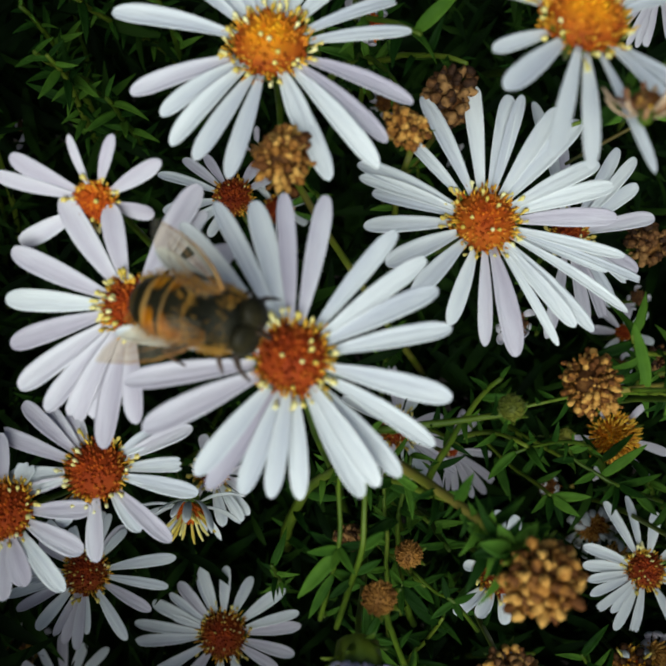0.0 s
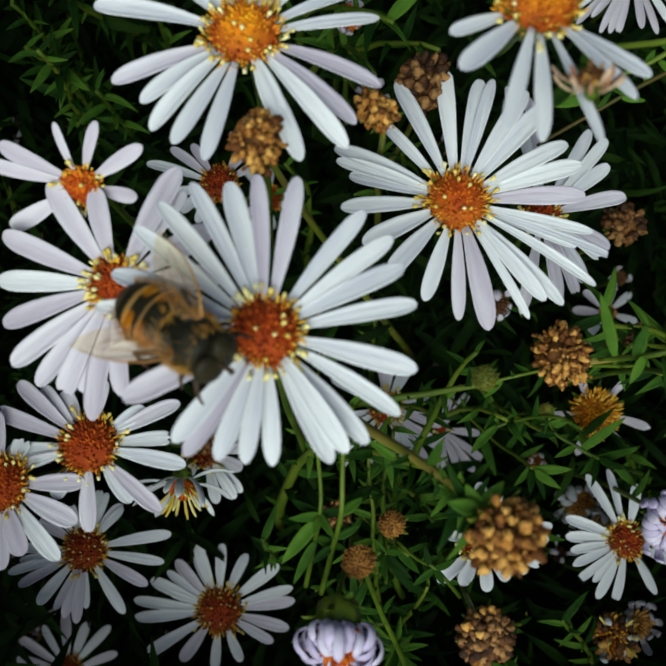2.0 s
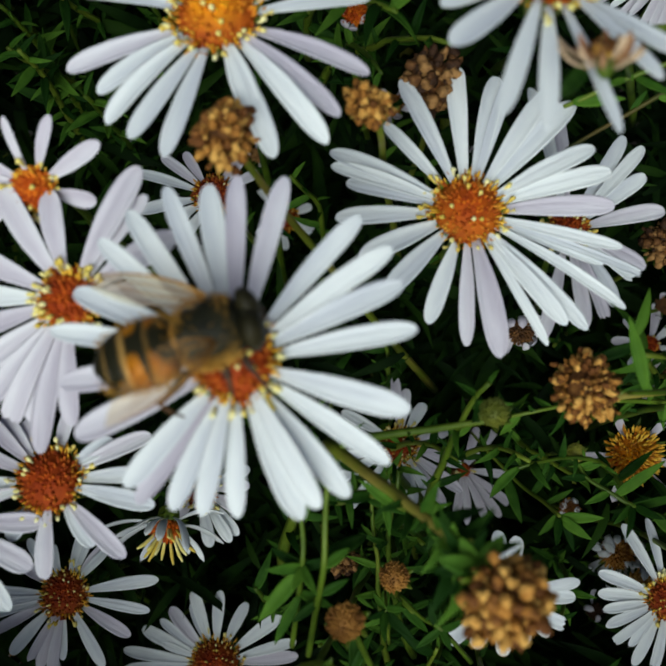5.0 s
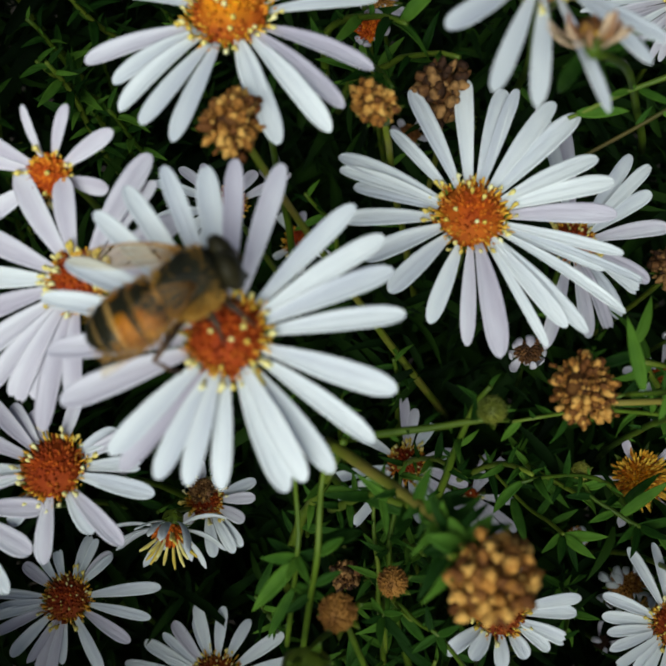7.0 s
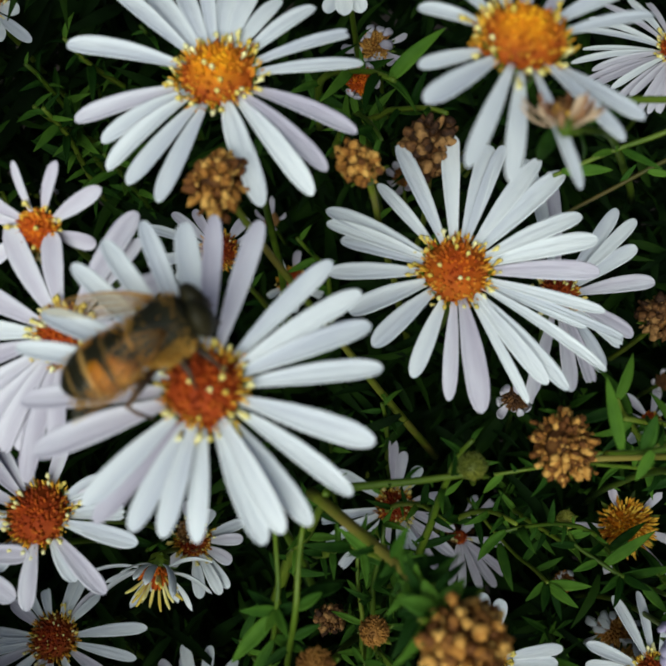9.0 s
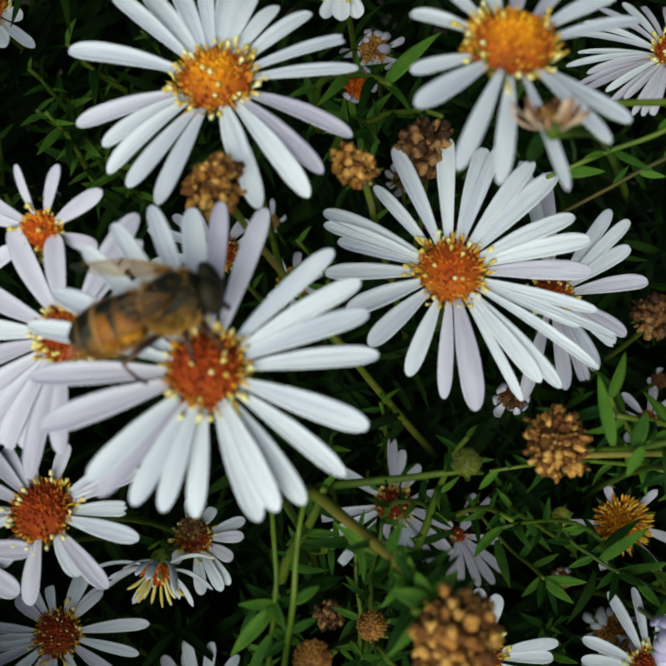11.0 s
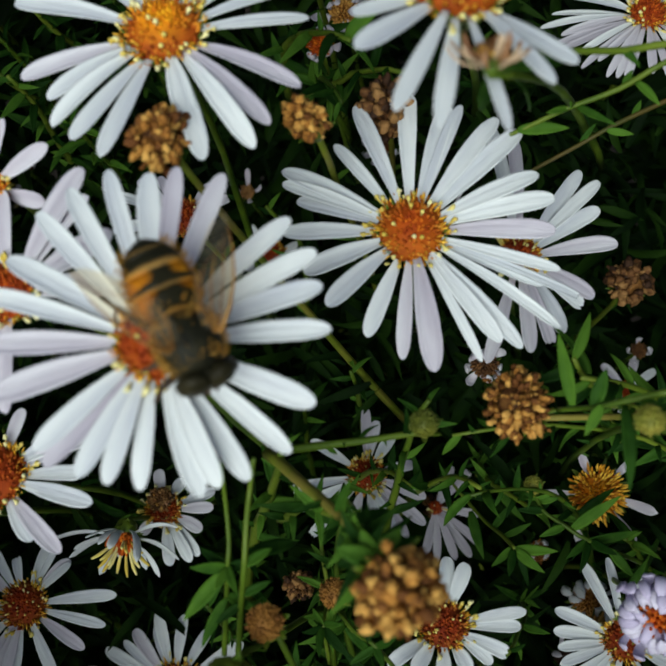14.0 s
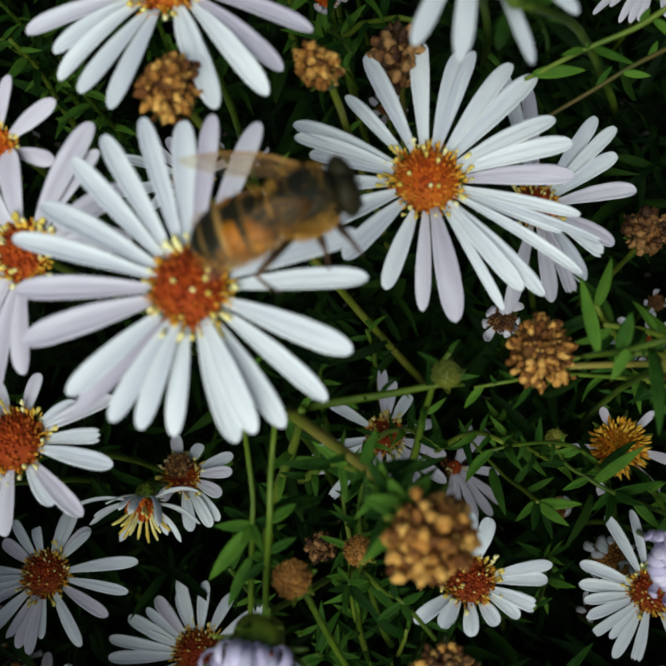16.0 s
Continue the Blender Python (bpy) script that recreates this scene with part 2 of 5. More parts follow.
# ---- mesh helpers; all lengths inside them in millimetres ----
def mesh(name, verts, faces, mat, smooth=True):
    me = bpy.data.meshes.new(name)
    me.from_pydata([Vector(v) * MM for v in verts], [], faces)
    me.materials.append(mat)
    if smooth:
        me.polygons.foreach_set("use_smooth", [True] * len(me.polygons))
    me.update()
    return me


def part(name, me, parent, m=None, label=""):
    ob = new(name, me)
    ob.parent = parent
    if m is not None:
        ob.matrix_basis = m
    return tagged(ob, label) if label else ob


def strap(length, width, profile, lift=0.0, sag=0.0, cup=0.1, pleat=0.0, thick=0.1, na=9, nc=6, notch=0.0, side=0.0, skew=0.0, twist=0.0, fine_tip=False):
    """A thin blade along +x: a petal or a leaf, with a top and an underside joined at the rim."""
    verts, faces = [], []
    for under in (0, 1):
        for i in range(na + 1):
            s = 1 - (1 - i / na) ** 1.7 if fine_tip else i / na
            w = width * profile(s)
            for j in range(nc + 1):
                v = j / nc - 0.5
                x = length * s
                if notch:
                    x -= notch * width * max(0.0, s - 0.75) * 4 * (0.5 + 0.5 * math.cos(4 * math.pi * (v + skew)))
                z = length * (lift * s - sag * s * s) + cup * w * (4 * v * v) + pleat * w * math.cos(4 * math.pi * v)
                z -= under * thick
                y = w * v + side * length * s * s
                a = twist * s
                verts.append((x, y * math.cos(a) - z * math.sin(a) * 0.3, z + y * math.sin(a)))
    row, half = nc + 1, (na + 1) * (nc + 1)
    for i in range(na):
        for j in range(nc):
            a = i * row + j
            faces.append((a, a + row, a + row + 1, a + 1))
            faces.append((half + a, half + a + 1, half + a + row + 1, half + a + row))
        for a, b in ((i * row, (i + 1) * row), ((i + 1) * row + nc, i * row + nc)):
            faces.append((a, half + a, half + b, b))
    for j in range(nc):
        a, b = j, na * row + j
        faces.append((a, a + 1, half + a + 1, half + a))
        faces.append((b + 1, b, half + b, half + b + 1))
    return verts, faces


def ray_profile(s):
    w = 0.30 + 0.66 * math.sin(math.pi / 2 * min(1.0, s / 0.66)) ** 1.3
    return w * (max(0.06, math.sqrt(max(0.0, 1 - ((s - 0.76) / 0.24) ** 2)) ** 0.9) if s > 0.76 else 1.0)


def blunt_profile(s):
    return (0.32 + 0.60 * min(1.0, s / 0.65) ** 0.9) * (1.0 if s < 0.94 else 1 - 5 * (s - 0.94))


def leaf_profile(s):
    return max(0.05, math.sin(math.pi * min(1.0, 0.10 + 0.90 * s ** 0.85)) ** 0.8)


def tube(points, radii, sides=7):
    """A round stem along the points."""
    verts, faces = [], []
    pts = [Vector(p) for p in points]
    for k, p in enumerate(pts):
        d = (pts[min(k + 1, len(pts) - 1)] - pts[max(k - 1, 0)]).normalized()
        a = d.orthogonal().normalized() if k == 0 else (side - d * side.dot(d)).normalized()
        side = a
        b = d.cross(a)
        for q in range(sides):
            t = 2 * math.pi * q / sides
            verts.append(p + (a * math.cos(t) + b * math.sin(t)) * radii[k])
    for k in range(len(pts) - 1):
        for q in range(sides):
            a, b = k * sides + q, k * sides + (q + 1) % sides
            faces.append((a, b, b + sides, a + sides))
    faces.append(tuple(range(sides))[::-1])
    faces.append(tuple(len(verts) - sides + q for q in range(sides)))
    return verts, faces


def lathe(rings, sides=16, squash=1.0):
    """A round body about +x from (x, radius, shift in z) rings."""
    verts, faces = [], []
    for x, r, dz in rings:
        for q in range(sides):
            t = 2 * math.pi * q / sides
            verts.append((x, r * math.cos(t), dz + squash * r * math.sin(t)))
    for k in range(len(rings) - 1):
        for q in range(sides):
            a, b = k * sides + q, k * sides + (q + 1) % sides
            faces.append((a, a + sides, b + sides, b))
    faces.append(tuple(range(sides)))
    faces.append(tuple(len(verts) - sides + q for q in range(sides))[::-1])
    return verts, faces


def crumb(seed, r):
    """A small wrinkled dry lump."""
    g = random.Random(seed)
    v, f = ball(r, 5, 7, g.uniform(0.85, 1.45))
    return [Vector(p) * g.uniform(0.6, 1.3) for p in v], f


def ball(r, rings=5, sides=8, stretch=1.0):
    verts, faces = [(0, 0, r * stretch)], []
    for k in range(1, rings):
        a = math.pi * k / rings
        for q in range(sides):
            t = 2 * math.pi * q / sides
            verts.append((r * math.sin(a) * math.cos(t), r * math.sin(a) * math.sin(t), r * stretch * math.cos(a)))
    verts.append((0, 0, -r * stretch))
    for q in range(sides):
        faces.append((0, 1 + q, 1 + (q + 1) % sides))
        for k in range(rings - 2):
            a, b = 1 + k * sides + q, 1 + k * sides + (q + 1) % sides
            faces.append((a, a + sides, b + sides, b))
        faces.append((len(verts) - 1, len(verts) - 1 - sides + (q + 1) % sides, len(verts) - 1 - sides + q))
    return verts, faces


def joined(pieces):
    verts, faces = [], []
    for (v, f), m in pieces:
        base = len(verts)
        verts += [m @ Vector(p) for p in v]
        faces += [tuple(base + k for k in q) for q in f]
    return verts, faces


def facing(place, normal, spin=0.0):
    """A pose in the bank's space: its z is the normal, its x lies level with the bank's x."""
    z = Vector(normal).normalized()
    x = (Vector((1, 0, 0)) - z * z.x).normalized()
    m = Matrix((x, z.cross(x), z)).transposed().to_4x4()
    return BANK @ Matrix.Translation(Vector(place) * MM) @ m @ Matrix.Rotation(spin, 4, "Z")


def along(place, way, roll=0.0):
    """A pose whose x runs along way."""
    m = Vector(way).to_track_quat("X", "Z").to_matrix().to_4x4()
    return Matrix.Translation(Vector(place) * MM) @ m @ Matrix.Rotation(roll, 4, "X")


FLORET = mesh("floret", *joined([(tube([(0, 0, 0), (0, 0, 0.4), (0, 0, 0.6)], [0.12, 0.16, 0.24], 5), Matrix()), (ball(0.23, 4, 6), Matrix.Translation((0, 0, 0.66)))]), POLLEN)
LONG_FLORETS = [mesh("floret", *joined([(tube([(0, 0, 0), (0.08 * k, 0, 0.7), (0.2 * k, 0, 1.15)], [0.13, 0.19, 0.26], 5), Matrix()), (crumb(k, 0.36), Matrix.Translation((0.22 * k, 0, 1.2)))]), POLLEN) for k in range(3)]
LEAVES = []
for k in range(7):
    r = random.Random(k)
    LEAVES.append(mesh("leaf", *strap(2.8 + 0.75 * k, 0.85 + 0.13 * k, leaf_profile, r.uniform(0.1, 0.35), r.uniform(0.2, 0.75), 0.22, -0.02, 0.12, 8, 4, 0, r.uniform(-0.22, 0.22), 0, r.uniform(-0.7, 0.7)), LEAF))
BRACT = mesh("bract", *strap(3.3, 0.9, leaf_profile, 0.3, 0.3, 0.1, 0, 0.1, 4, 2), STEM)
SEED_BIT = [mesh("seed", *crumb(s, 0.56), SEED) for s in range(6)]
SEED_BIT_DARK = [mesh("seed", *crumb(s, 0.56), SEED_DARK) for s in range(6)]


def sag_line(start, way, length, pull, steps=8, wobble=0.0, rng=None):
    """Points of a stem that sets out along way and bends to the pull of DOWN."""
    p, d, out = Vector(start), Vector(way).normalized(), [Vector(start)]
    for k in range(steps):
        d = (d * (1 - pull) + DOWN * pull).normalized()
        if rng:
            d = (d + Vector((rng.uniform(-1, 1), rng.uniform(-1, 1), rng.uniform(-1, 1))) * wobble).normalized()
        p = p + d * (length / steps)
        out.append(p.copy())
    return out


def leaves_on(parent, line, rng, inverse, count, start=0.1, end=1.0, size=1.0):
    """Leaves in turn round a stem; line is in the bank's space, inverse brings it into the parent's."""
    for k in range(count):
        s = (start + (end - start) * (k + rng.random() * 0.6) / count) * (len(line) - 1)
        a = int(min(s, len(line) - 2))
        p = line[a].lerp(line[a + 1], s - a)
        d = (line[a] - line[a + 1]).normalized()
        o = d.orthogonal().normalized()
        o.rotate(Matrix.Rotation(k * 2.4 + rng.uniform(-0.4, 0.4), 3, d))
        way = o + d * rng.uniform(0.3, 0.9)
        m = along(p, way, rng.uniform(-0.5, 0.5))
        sc = size * rng.uniform(0.5, 1.0)
        part("leaf", rng.choice(LEAVES), parent, inverse @ m @ Matrix.Scale(sc, 4))


# ---- flowers ----
def aster(label, place, normal, disc, width, petals, seed, lilac=0.0, gold=False, arch=0.18, stem_mm=90, stem_way=None, pull=0.05, florets=44, leaves=3, notched=0.1, dark=False, extra=0, tinted=(), rust=False, group="asters in flower"):
    """One aster head on its stem. petals: (degrees round the disc, length in mm, and where it differs how broad)."""
    rng = random.Random(seed)
    m = facing(place, normal)
    root = new("aster_flower")
    root.matrix_basis = m
    tagged(root, label, "flower", group)
    # disc of packed florets on a low dome
    bits = []
    for k in range(210):
        q = math.sqrt((k + 0.5) / 210)
        a = k * 2.39996 + rng.uniform(-0.5, 0.5)
        r = q * disc * rng.uniform(0.92, 1.06)
        h = 0.62 * disc * (1 - q ** 2.4)
        tall = rng.uniform(0.0, 0.22) if rng.random() < 0.85 else rng.uniform(0.2, 0.5)
        bits.append((tube([(0, 0, -0.5), (0, 0, 0.1 + 0.4 * tall), (0, 0, 0.25 + tall)], [0.2, rng.uniform(0.17, 0.25), 0.07], 5), Matrix.Translation((r * math.cos(a), r * math.sin(a), h)) @ Matrix.Rotation(q * 0.9 + rng.uniform(-0.3, 0.3), 4, Vector((-math.sin(a), math.cos(a), 0)))))
    dome = lathe([(0.62 * disc * (1 - q ** 2.4) + 0.08, max(0.02, q * disc * 0.98), 0) for q in (1.0, 0.85, 0.6, 0.3, 0.02)], 14)
    bits.append((dome, Matrix.Rotation(-math.pi / 2, 4, "Y")))
    centre = tagged(part("disc", mesh("disc", *joined(bits), DISC_GOLD if gold else DISC_DARK if dark else DISC_RUST if rust else DISC), root), kind="stuff")
    fringe = []
    for k in range(90):
        a, q = rng.uniform(0, 6.28), rng.uniform(0.78, 1.06)
        lean = Matrix.Rotation(rng.uniform(0.3, 1.3), 4, Vector((-math.sin(a), math.cos(a), 0)))
        n = disc * rng.uniform(0.14, 0.34)
        fringe.append((tube([(0, 0, 0), (0, 0, 0.6 * n), (0, 0, n)], [0.10, 0.13, 0.05], 4), Matrix.Translation((disc * q * math.cos(a), disc * q * math.sin(a), 0.62 * disc * (1 - min(1.0, q) ** 2.4))) @ lean))
    tagged(part("fringe", mesh("fringe", *joined(fringe), SPENT), root, None, "golden fringe of opening florets"), kind="stuff")
    bunch = rng.uniform(0, 6.28)
    for k in range(florets):
        a = 2 * math.pi * (k + rng.uniform(-0.7, 0.7)) / florets
        if rng.random() < (0.6 if dark else 0.3) + 0.25 * math.sin(2 * a + bunch):
            continue
        q = rng.uniform(0.84, 1.2)
        tilt = Matrix.Rotation(rng.uniform(0.5, 1.45), 4, Vector((-math.sin(a), math.cos(a), 0)))
        part("floret", rng.choice(LONG_FLORETS), centre, Matrix.Translation(Vector((disc * q * math.cos(a), disc * q * math.sin(a), rng.uniform(0.0, 0.6))) * MM) @ tilt @ Matrix.Rotation(rng.uniform(0, 6.28), 4, "Z") @ Matrix.Scale(rng.uniform(0.48, 0.88), 4))
    for k in range(florets // 2 if dark else florets // 5):
        a, q = rng.uniform(0, 6.28), math.sqrt(rng.uniform(0.05, 0.8))
        part("floret", FLORET, centre, Matrix.Translation(Vector((disc * q * math.cos(a), disc * q * math.sin(a), 0.62 * disc * (1 - q ** 2.4) + 0.1)) * MM) @ Matrix.Rotation(q * 0.8, 4, Vector((-math.sin(a), math.cos(a), 0))) @ Matrix.Scale(rng.uniform(0.5, 0.85) if dark else rng.uniform(0.9, 1.3), 4))
    # ray petals
    mean = sum(p[1] for p in petals) / len(petals)
    petals = list(petals) + [(rng.uniform(0, 360), mean * rng.uniform(0.75, 1.02), 0.75) for _ in range(extra)]
    for k, (deg, length, *broad) in enumerate(petals):
        a = radians(deg)
        r0 = disc * 0.72
        n = max(3.0, length - r0)
        up = arch + rng.uniform(-0.06, 0.06)
        cut = rng.uniform(0.10, 0.22) if rng.random() < notched else 0.0
        v, f = strap(n, width * (broad[0] if broad else 1.0) * rng.uniform(0.85, 1.14), blunt_profile if cut else ray_profile, up, up + rng.uniform(-0.05, 0.06), rng.uniform(0.05, 0.16), rng.uniform(0.008, 0.028), 0.1, 12, 8, cut, rng.uniform(-0.03, 0.03), rng.random(), rng.uniform(-0.25, 0.25), True)
        z = 0.22 * (k % 3) - 0.15
        part("petal", mesh("petal", v, f, PETAL_LILAC if (deg in tinted if tinted else rng.random() < lilac) else PETAL), root, Matrix.Rotation(a, 4, "Z") @ Matrix.Translation(Vector((r0, 0, z)) * MM))
    # green cup of bracts
    cup = [(lathe([(-1.2 - disc * 0.5, 0.5, 0), (-0.9 - disc * 0.35, disc * 0.5, 0), (-0.9, disc * 0.82, 0), (-0.2, disc * 0.9, 0)], 12), Matrix.Rotation(-math.pi / 2, 4, "Y"))]
    for k in range(22):
        a = k * 2.39996
        cup.append((strap(disc * 0.9, 0.7, leaf_profile, 0.2, 0.0, 0.1, 0, 0.1, 4, 2), Matrix.Rotation(a, 4, "Z") @ Matrix.Translation((disc * 0.62, 0, -disc * 0.5 - 0.25 * (k % 4))) @ Matrix.Rotation(-0.9, 4, "Y")))
    part("involucre", mesh("involucre", *joined(cup), STEM), root)
    base = Vector(place) - Vector(normal).normalized() * (1.0 + disc * 0.5)
    line = sag_line(base, stem_way or (0, 0, -1), stem_mm, pull, 10, 0.04, rng)
    inv = m.inverted() @ BANK
    v, f = tube(line, [0.36 + 0.035 * k for k in range(len(line))], 7)
    stem = part("stem", mesh("stem", v, f, STEM), root, inv)
    leaves_on(stem, line, rng, Matrix(), leaves, 0.15, 0.8, 0.8)
    return root


main_flower = aster('large white aster with a rusty disc, visited by a fly', (-2.1, -3.1, 27.0), (0.05, 0.15, 0.99), 3.45, 2.05, [(-177, 15.2), (-159, 14.7, 1.35), (-134, 13.5), (-126, 13.9), (-115, 13), (-104, 12.7), (-92, 12.6), (-71, 13.9), (-63, 13.8), (-53, 14.3), (-36, 15), (-21, 14.8), (6, 15), (21, 15), (32, 15.8), (47, 15.8), (72, 16.3), (87, 15.9), (97, 15.9), (109, 16.9), (124, 16.7), (136, 16.2), (152, 15.8), (166, 16)], 11, stem_way=(0.1, -0.25, -1), tinted=(72, 87, -177, -159, -126), rust=True, notched=0.0)
aster('white aster flower with a rust-orange disc on a green stem', (17.9, 13.2, -1.0), (0.05, 0.2, 0.98), 3.9, 2.0, [(-176, 14.4, 1), (-155, 12.9, 1.3), (-134, 13, 1.35), (-110, 13.2, 1.1), (-92, 15, 1), (-78, 16.6, 1.35), (-61, 17, 0.6), (-53, 16.3, 1), (-49, 10.1, 0.6), (-49, 12.5, 0.6), (-47, 18.1, 0.9), (-33, 19.7, 0.7), (-23, 15.6, 0.7), (-21, 19.8, 0.7), (-16, 16.9, 0.8), (3, 16.1, 1.3), (17, 16.8, 1.1), (28, 15.9, 1.15), (47, 17.5, 1.5), (57, 17.3, 1), (73, 17, 0.8), (77, 16.8, 1.1), (95, 17.5, 1.1), (115, 17.4, 1.2), (132, 14.1, 0.9), (155, 16.5, 1.1), (161, 15.7, 1.15), (165, 13.7, 1)], 12, lilac=0.1, notched=0.06)
aster('white aster with a bright golden-orange disc', (-6.3, 28.9, 17.1), (0.0, 0.33, 0.94), 3.9, 2.15, [(-158, 14.8), (-145, 13.2), (-131, 14.7), (-118, 14.9), (-103, 15.7), (-70, 11.8), (-68, 16.4), (-52, 17.6), (-43, 15.8), (-25, 15.7), (6, 14.4), (21, 13.7), (48, 13.1), (65, 11.7), (79, 12.6), (91, 13.6), (103, 14), (115, 15.1), (126, 16.2), (139, 17.4), (166, 16.5)], 13, gold=True, tinted=(-43, -25, -158))
aster('white aster tilted upward with golden disc and drooping petals', (22.5, 28.0, 28.1), (0.13, 0.48, 0.87), 3.9, 1.8, [(-153, 9.9), (-130, 12.3, 1.15), (-106, 16.6), (-93, 16), (-76, 16.9, 0.8), (-58, 13.9), (-42, 12.8), (22, 12.7), (42, 12.8), (63, 13.9), (85, 13.5), (107, 11.7), (129, 10.6), (159, 9.7)], 14, gold=True, lilac=0.08, arch=0.1, florets=26, stem_way=(0.1, 0.25, -1), pull=0.0)
aster('pale lilac-white aster with broad petals behind another flower', (-20.4, 2.6, 16.2), (-0.25, 0.02, 0.97), 2.9, 2.55, [(124, 14.1, 1.05), (102, 10.9, 1.05), (56, 14.3, 1.2), (50, 12.5, 0.8), (27, 12.5, 1.1), (4, 12.3), (155, 15.0, 1.05), (175, 14.8, 1.1), (-166, 14.6, 1.05), (-146, 15.1, 1.05), (-131, 14.2, 0.95), (-120, 13.1, 0.95), (-110, 12.2, 0.9), (-102, 14.8, 1.0), (-86, 11.8, 0.9)], 15, rust=True, lilac=0.85, florets=52)
aster('pale aster seen from the side with a red-orange disc', (-24.4, 13.6, 14.6), (-0.16, -0.45, 0.87), 2.1, 2.0, [(152, 9.8, 1.05), (166, 11.1, 1.0), (105, 7.3, 0.65), (71, 7.4, 0.65), (33, 8.8, 1.0), (-150, 10.3, 1.0), (-11, 6.2, 0.9)], 16, lilac=0.9, florets=16)
aster('white aster flower with a rust-orange disc on a green stem', (-27.4, -16.0, 1.0), (-0.1, 0.29, 0.95), 3.6, 2.1, [(-178, 10.9), (-122, 7.5), (-86, 10.5), (-52, 8.9), (-43, 12.3), (-14, 12.6), (4, 10.1), (24, 12.2), (32, 8.1), (118, 8), (131, 10.1), (140, 12.8), (159, 13)], 17, lilac=0.55, extra=4, rust=True, florets=28)
aster('white aster flower with a rust-orange disc on a green stem', (-37.7, -20.5, 2.0), (-0.1, 0.29, 0.95), 3.4, 2.4, [(-125, 8.6), (-87, 10.1), (-70, 9), (-51, 11.8), (-27, 10.6), (-1, 10.2), (67, 6), (100, 9.2), (141, 9.7), (179, 8.4)], 18, lilac=0.5, rust=True, florets=28)
aster('white aster flower with a rust-orange disc on a green stem', (-36.3, -35.3, -30.9), (0.0, 0.37, 0.93), 3.3, 1.75, [(-164, 11.9), (-150, 11.1), (-129, 10.4), (-103, 10.4), (-92, 11), (-55, 11.6), (-30, 11.3), (-11, 12.3), (10, 13.3), (55, 8.6), (81, 9.4), (112, 7.3), (148, 9), (178, 11.6)], 19, dark=True, lilac=0.4, extra=6)
aster('white aster flower with a rust-orange disc on a green stem', (-17.8, -48.9, -46.0), (0.0, 0.24, 0.97), 3.8, 2.0, [(-175, 14.3), (-151, 13.6), (-128, 10.2), (-94, 9.7), (-66, 9.1), (-31, 10.4), (-15, 12), (6, 12.7), (17, 12.8), (37, 12.3), (64, 10.2), (89, 10.9), (110, 12), (133, 11.2), (157, 12.8), (174, 14.6)], 20, dark=True, lilac=0.3, extra=3)
aster('white aster flower with a rust-orange disc on a green stem', (30.6, 12.6, -13.0), (0.19, 0.24, 0.95), 2.5, 2.0, [(-105, 14.3), (-84, 12.4), (-72, 11.6), (-57, 10.7), (-36, 9.7), (-24, 10.2), (17, 13.2), (38, 12.8), (48, 15.8), (59, 15.3), (92, 17.6), (102, 18.8)], 21, dark=True, lilac=0.2)
aster('white aster flower with a rust-orange disc on a green stem', (10.4, -15.4, -45.0), (0.0, 0.29, 0.96), 2.7, 1.8, [(-167, 11.4), (-150, 11.7), (-128, 12.3), (-103, 9.8), (-76, 9.3), (-60, 9.9), (-53, 11.5), (-39, 11.7), (-18, 9.7), (17, 7.7), (60, 7.5), (84, 8.9), (93, 11.2), (149, 10.3)], 22, dark=True, lilac=0.4)
aster('white aster flower with a rust-orange disc on a green stem', (20.8, -20.7, -60.9), (0.19, 0.28, 0.94), 0.9, 1.5, [(-100, 8.2), (-85, 9), (-67, 9.1), (-51, 9.8), (-34, 9.4), (-6, 7.5), (50, 8.7), (71, 7.9)], 23, dark=True, lilac=0.9, florets=6)
aster('white aster with curled petals and a brown disc', (22.7, -32.7, -18.9), (0.09, 0.37, 0.92), 3.0, 1.9, [(-141, 8.5), (-121, 6.7), (-89, 6.7), (-58, 6.1), (-33, 7.3), (-20, 8.4), (5, 9.7), (15, 10.6), (72, 8.4), (89, 8.9), (166, 4.2)], 24, dark=True, arch=0.35, notched=0.1)
aster('white aster flower with a rust-orange disc on a green stem', (-18.5, -21.4, -37.0), (0.1, 0.29, 0.95), 2.4, 1.8, [(-129, 4.8), (-77, 8.4), (-57, 8.8), (-47, 8.6), (-24, 6.4), (5, 7.2), (25, 7.8), (66, 5.3), (107, 6.1)], 25, dark=True, lilac=0.5)
aster('white aster flower with a rust-orange disc on a green stem', (47.2, -35.9, -35.0), (0.1, 0.29, 0.95), 2.8, 1.7, [(-171, 9.2), (-157, 9.2), (-143, 9.8), (-123, 10.3), (-106, 9.3), (-66, 8.5), (-26, 8.3), (33, 8.5), (74, 9.2), (99, 11.4), (118, 11.7), (159, 10), (175, 9.6)], 26, dark=True, extra=4)
aster('white aster flower with a rust-orange disc on a green stem', (-13.7, 18.7, -21.0), (0.0, 0.2, 0.98), 2.6, 1.6, [(-169, 9.9), (-145, 6.8), (-119, 6.6), (29, 6.7), (55, 6.2), (125, 7.2), (141, 9.1), (161, 11.1)], 27, dark=True, lilac=0.5, florets=6)
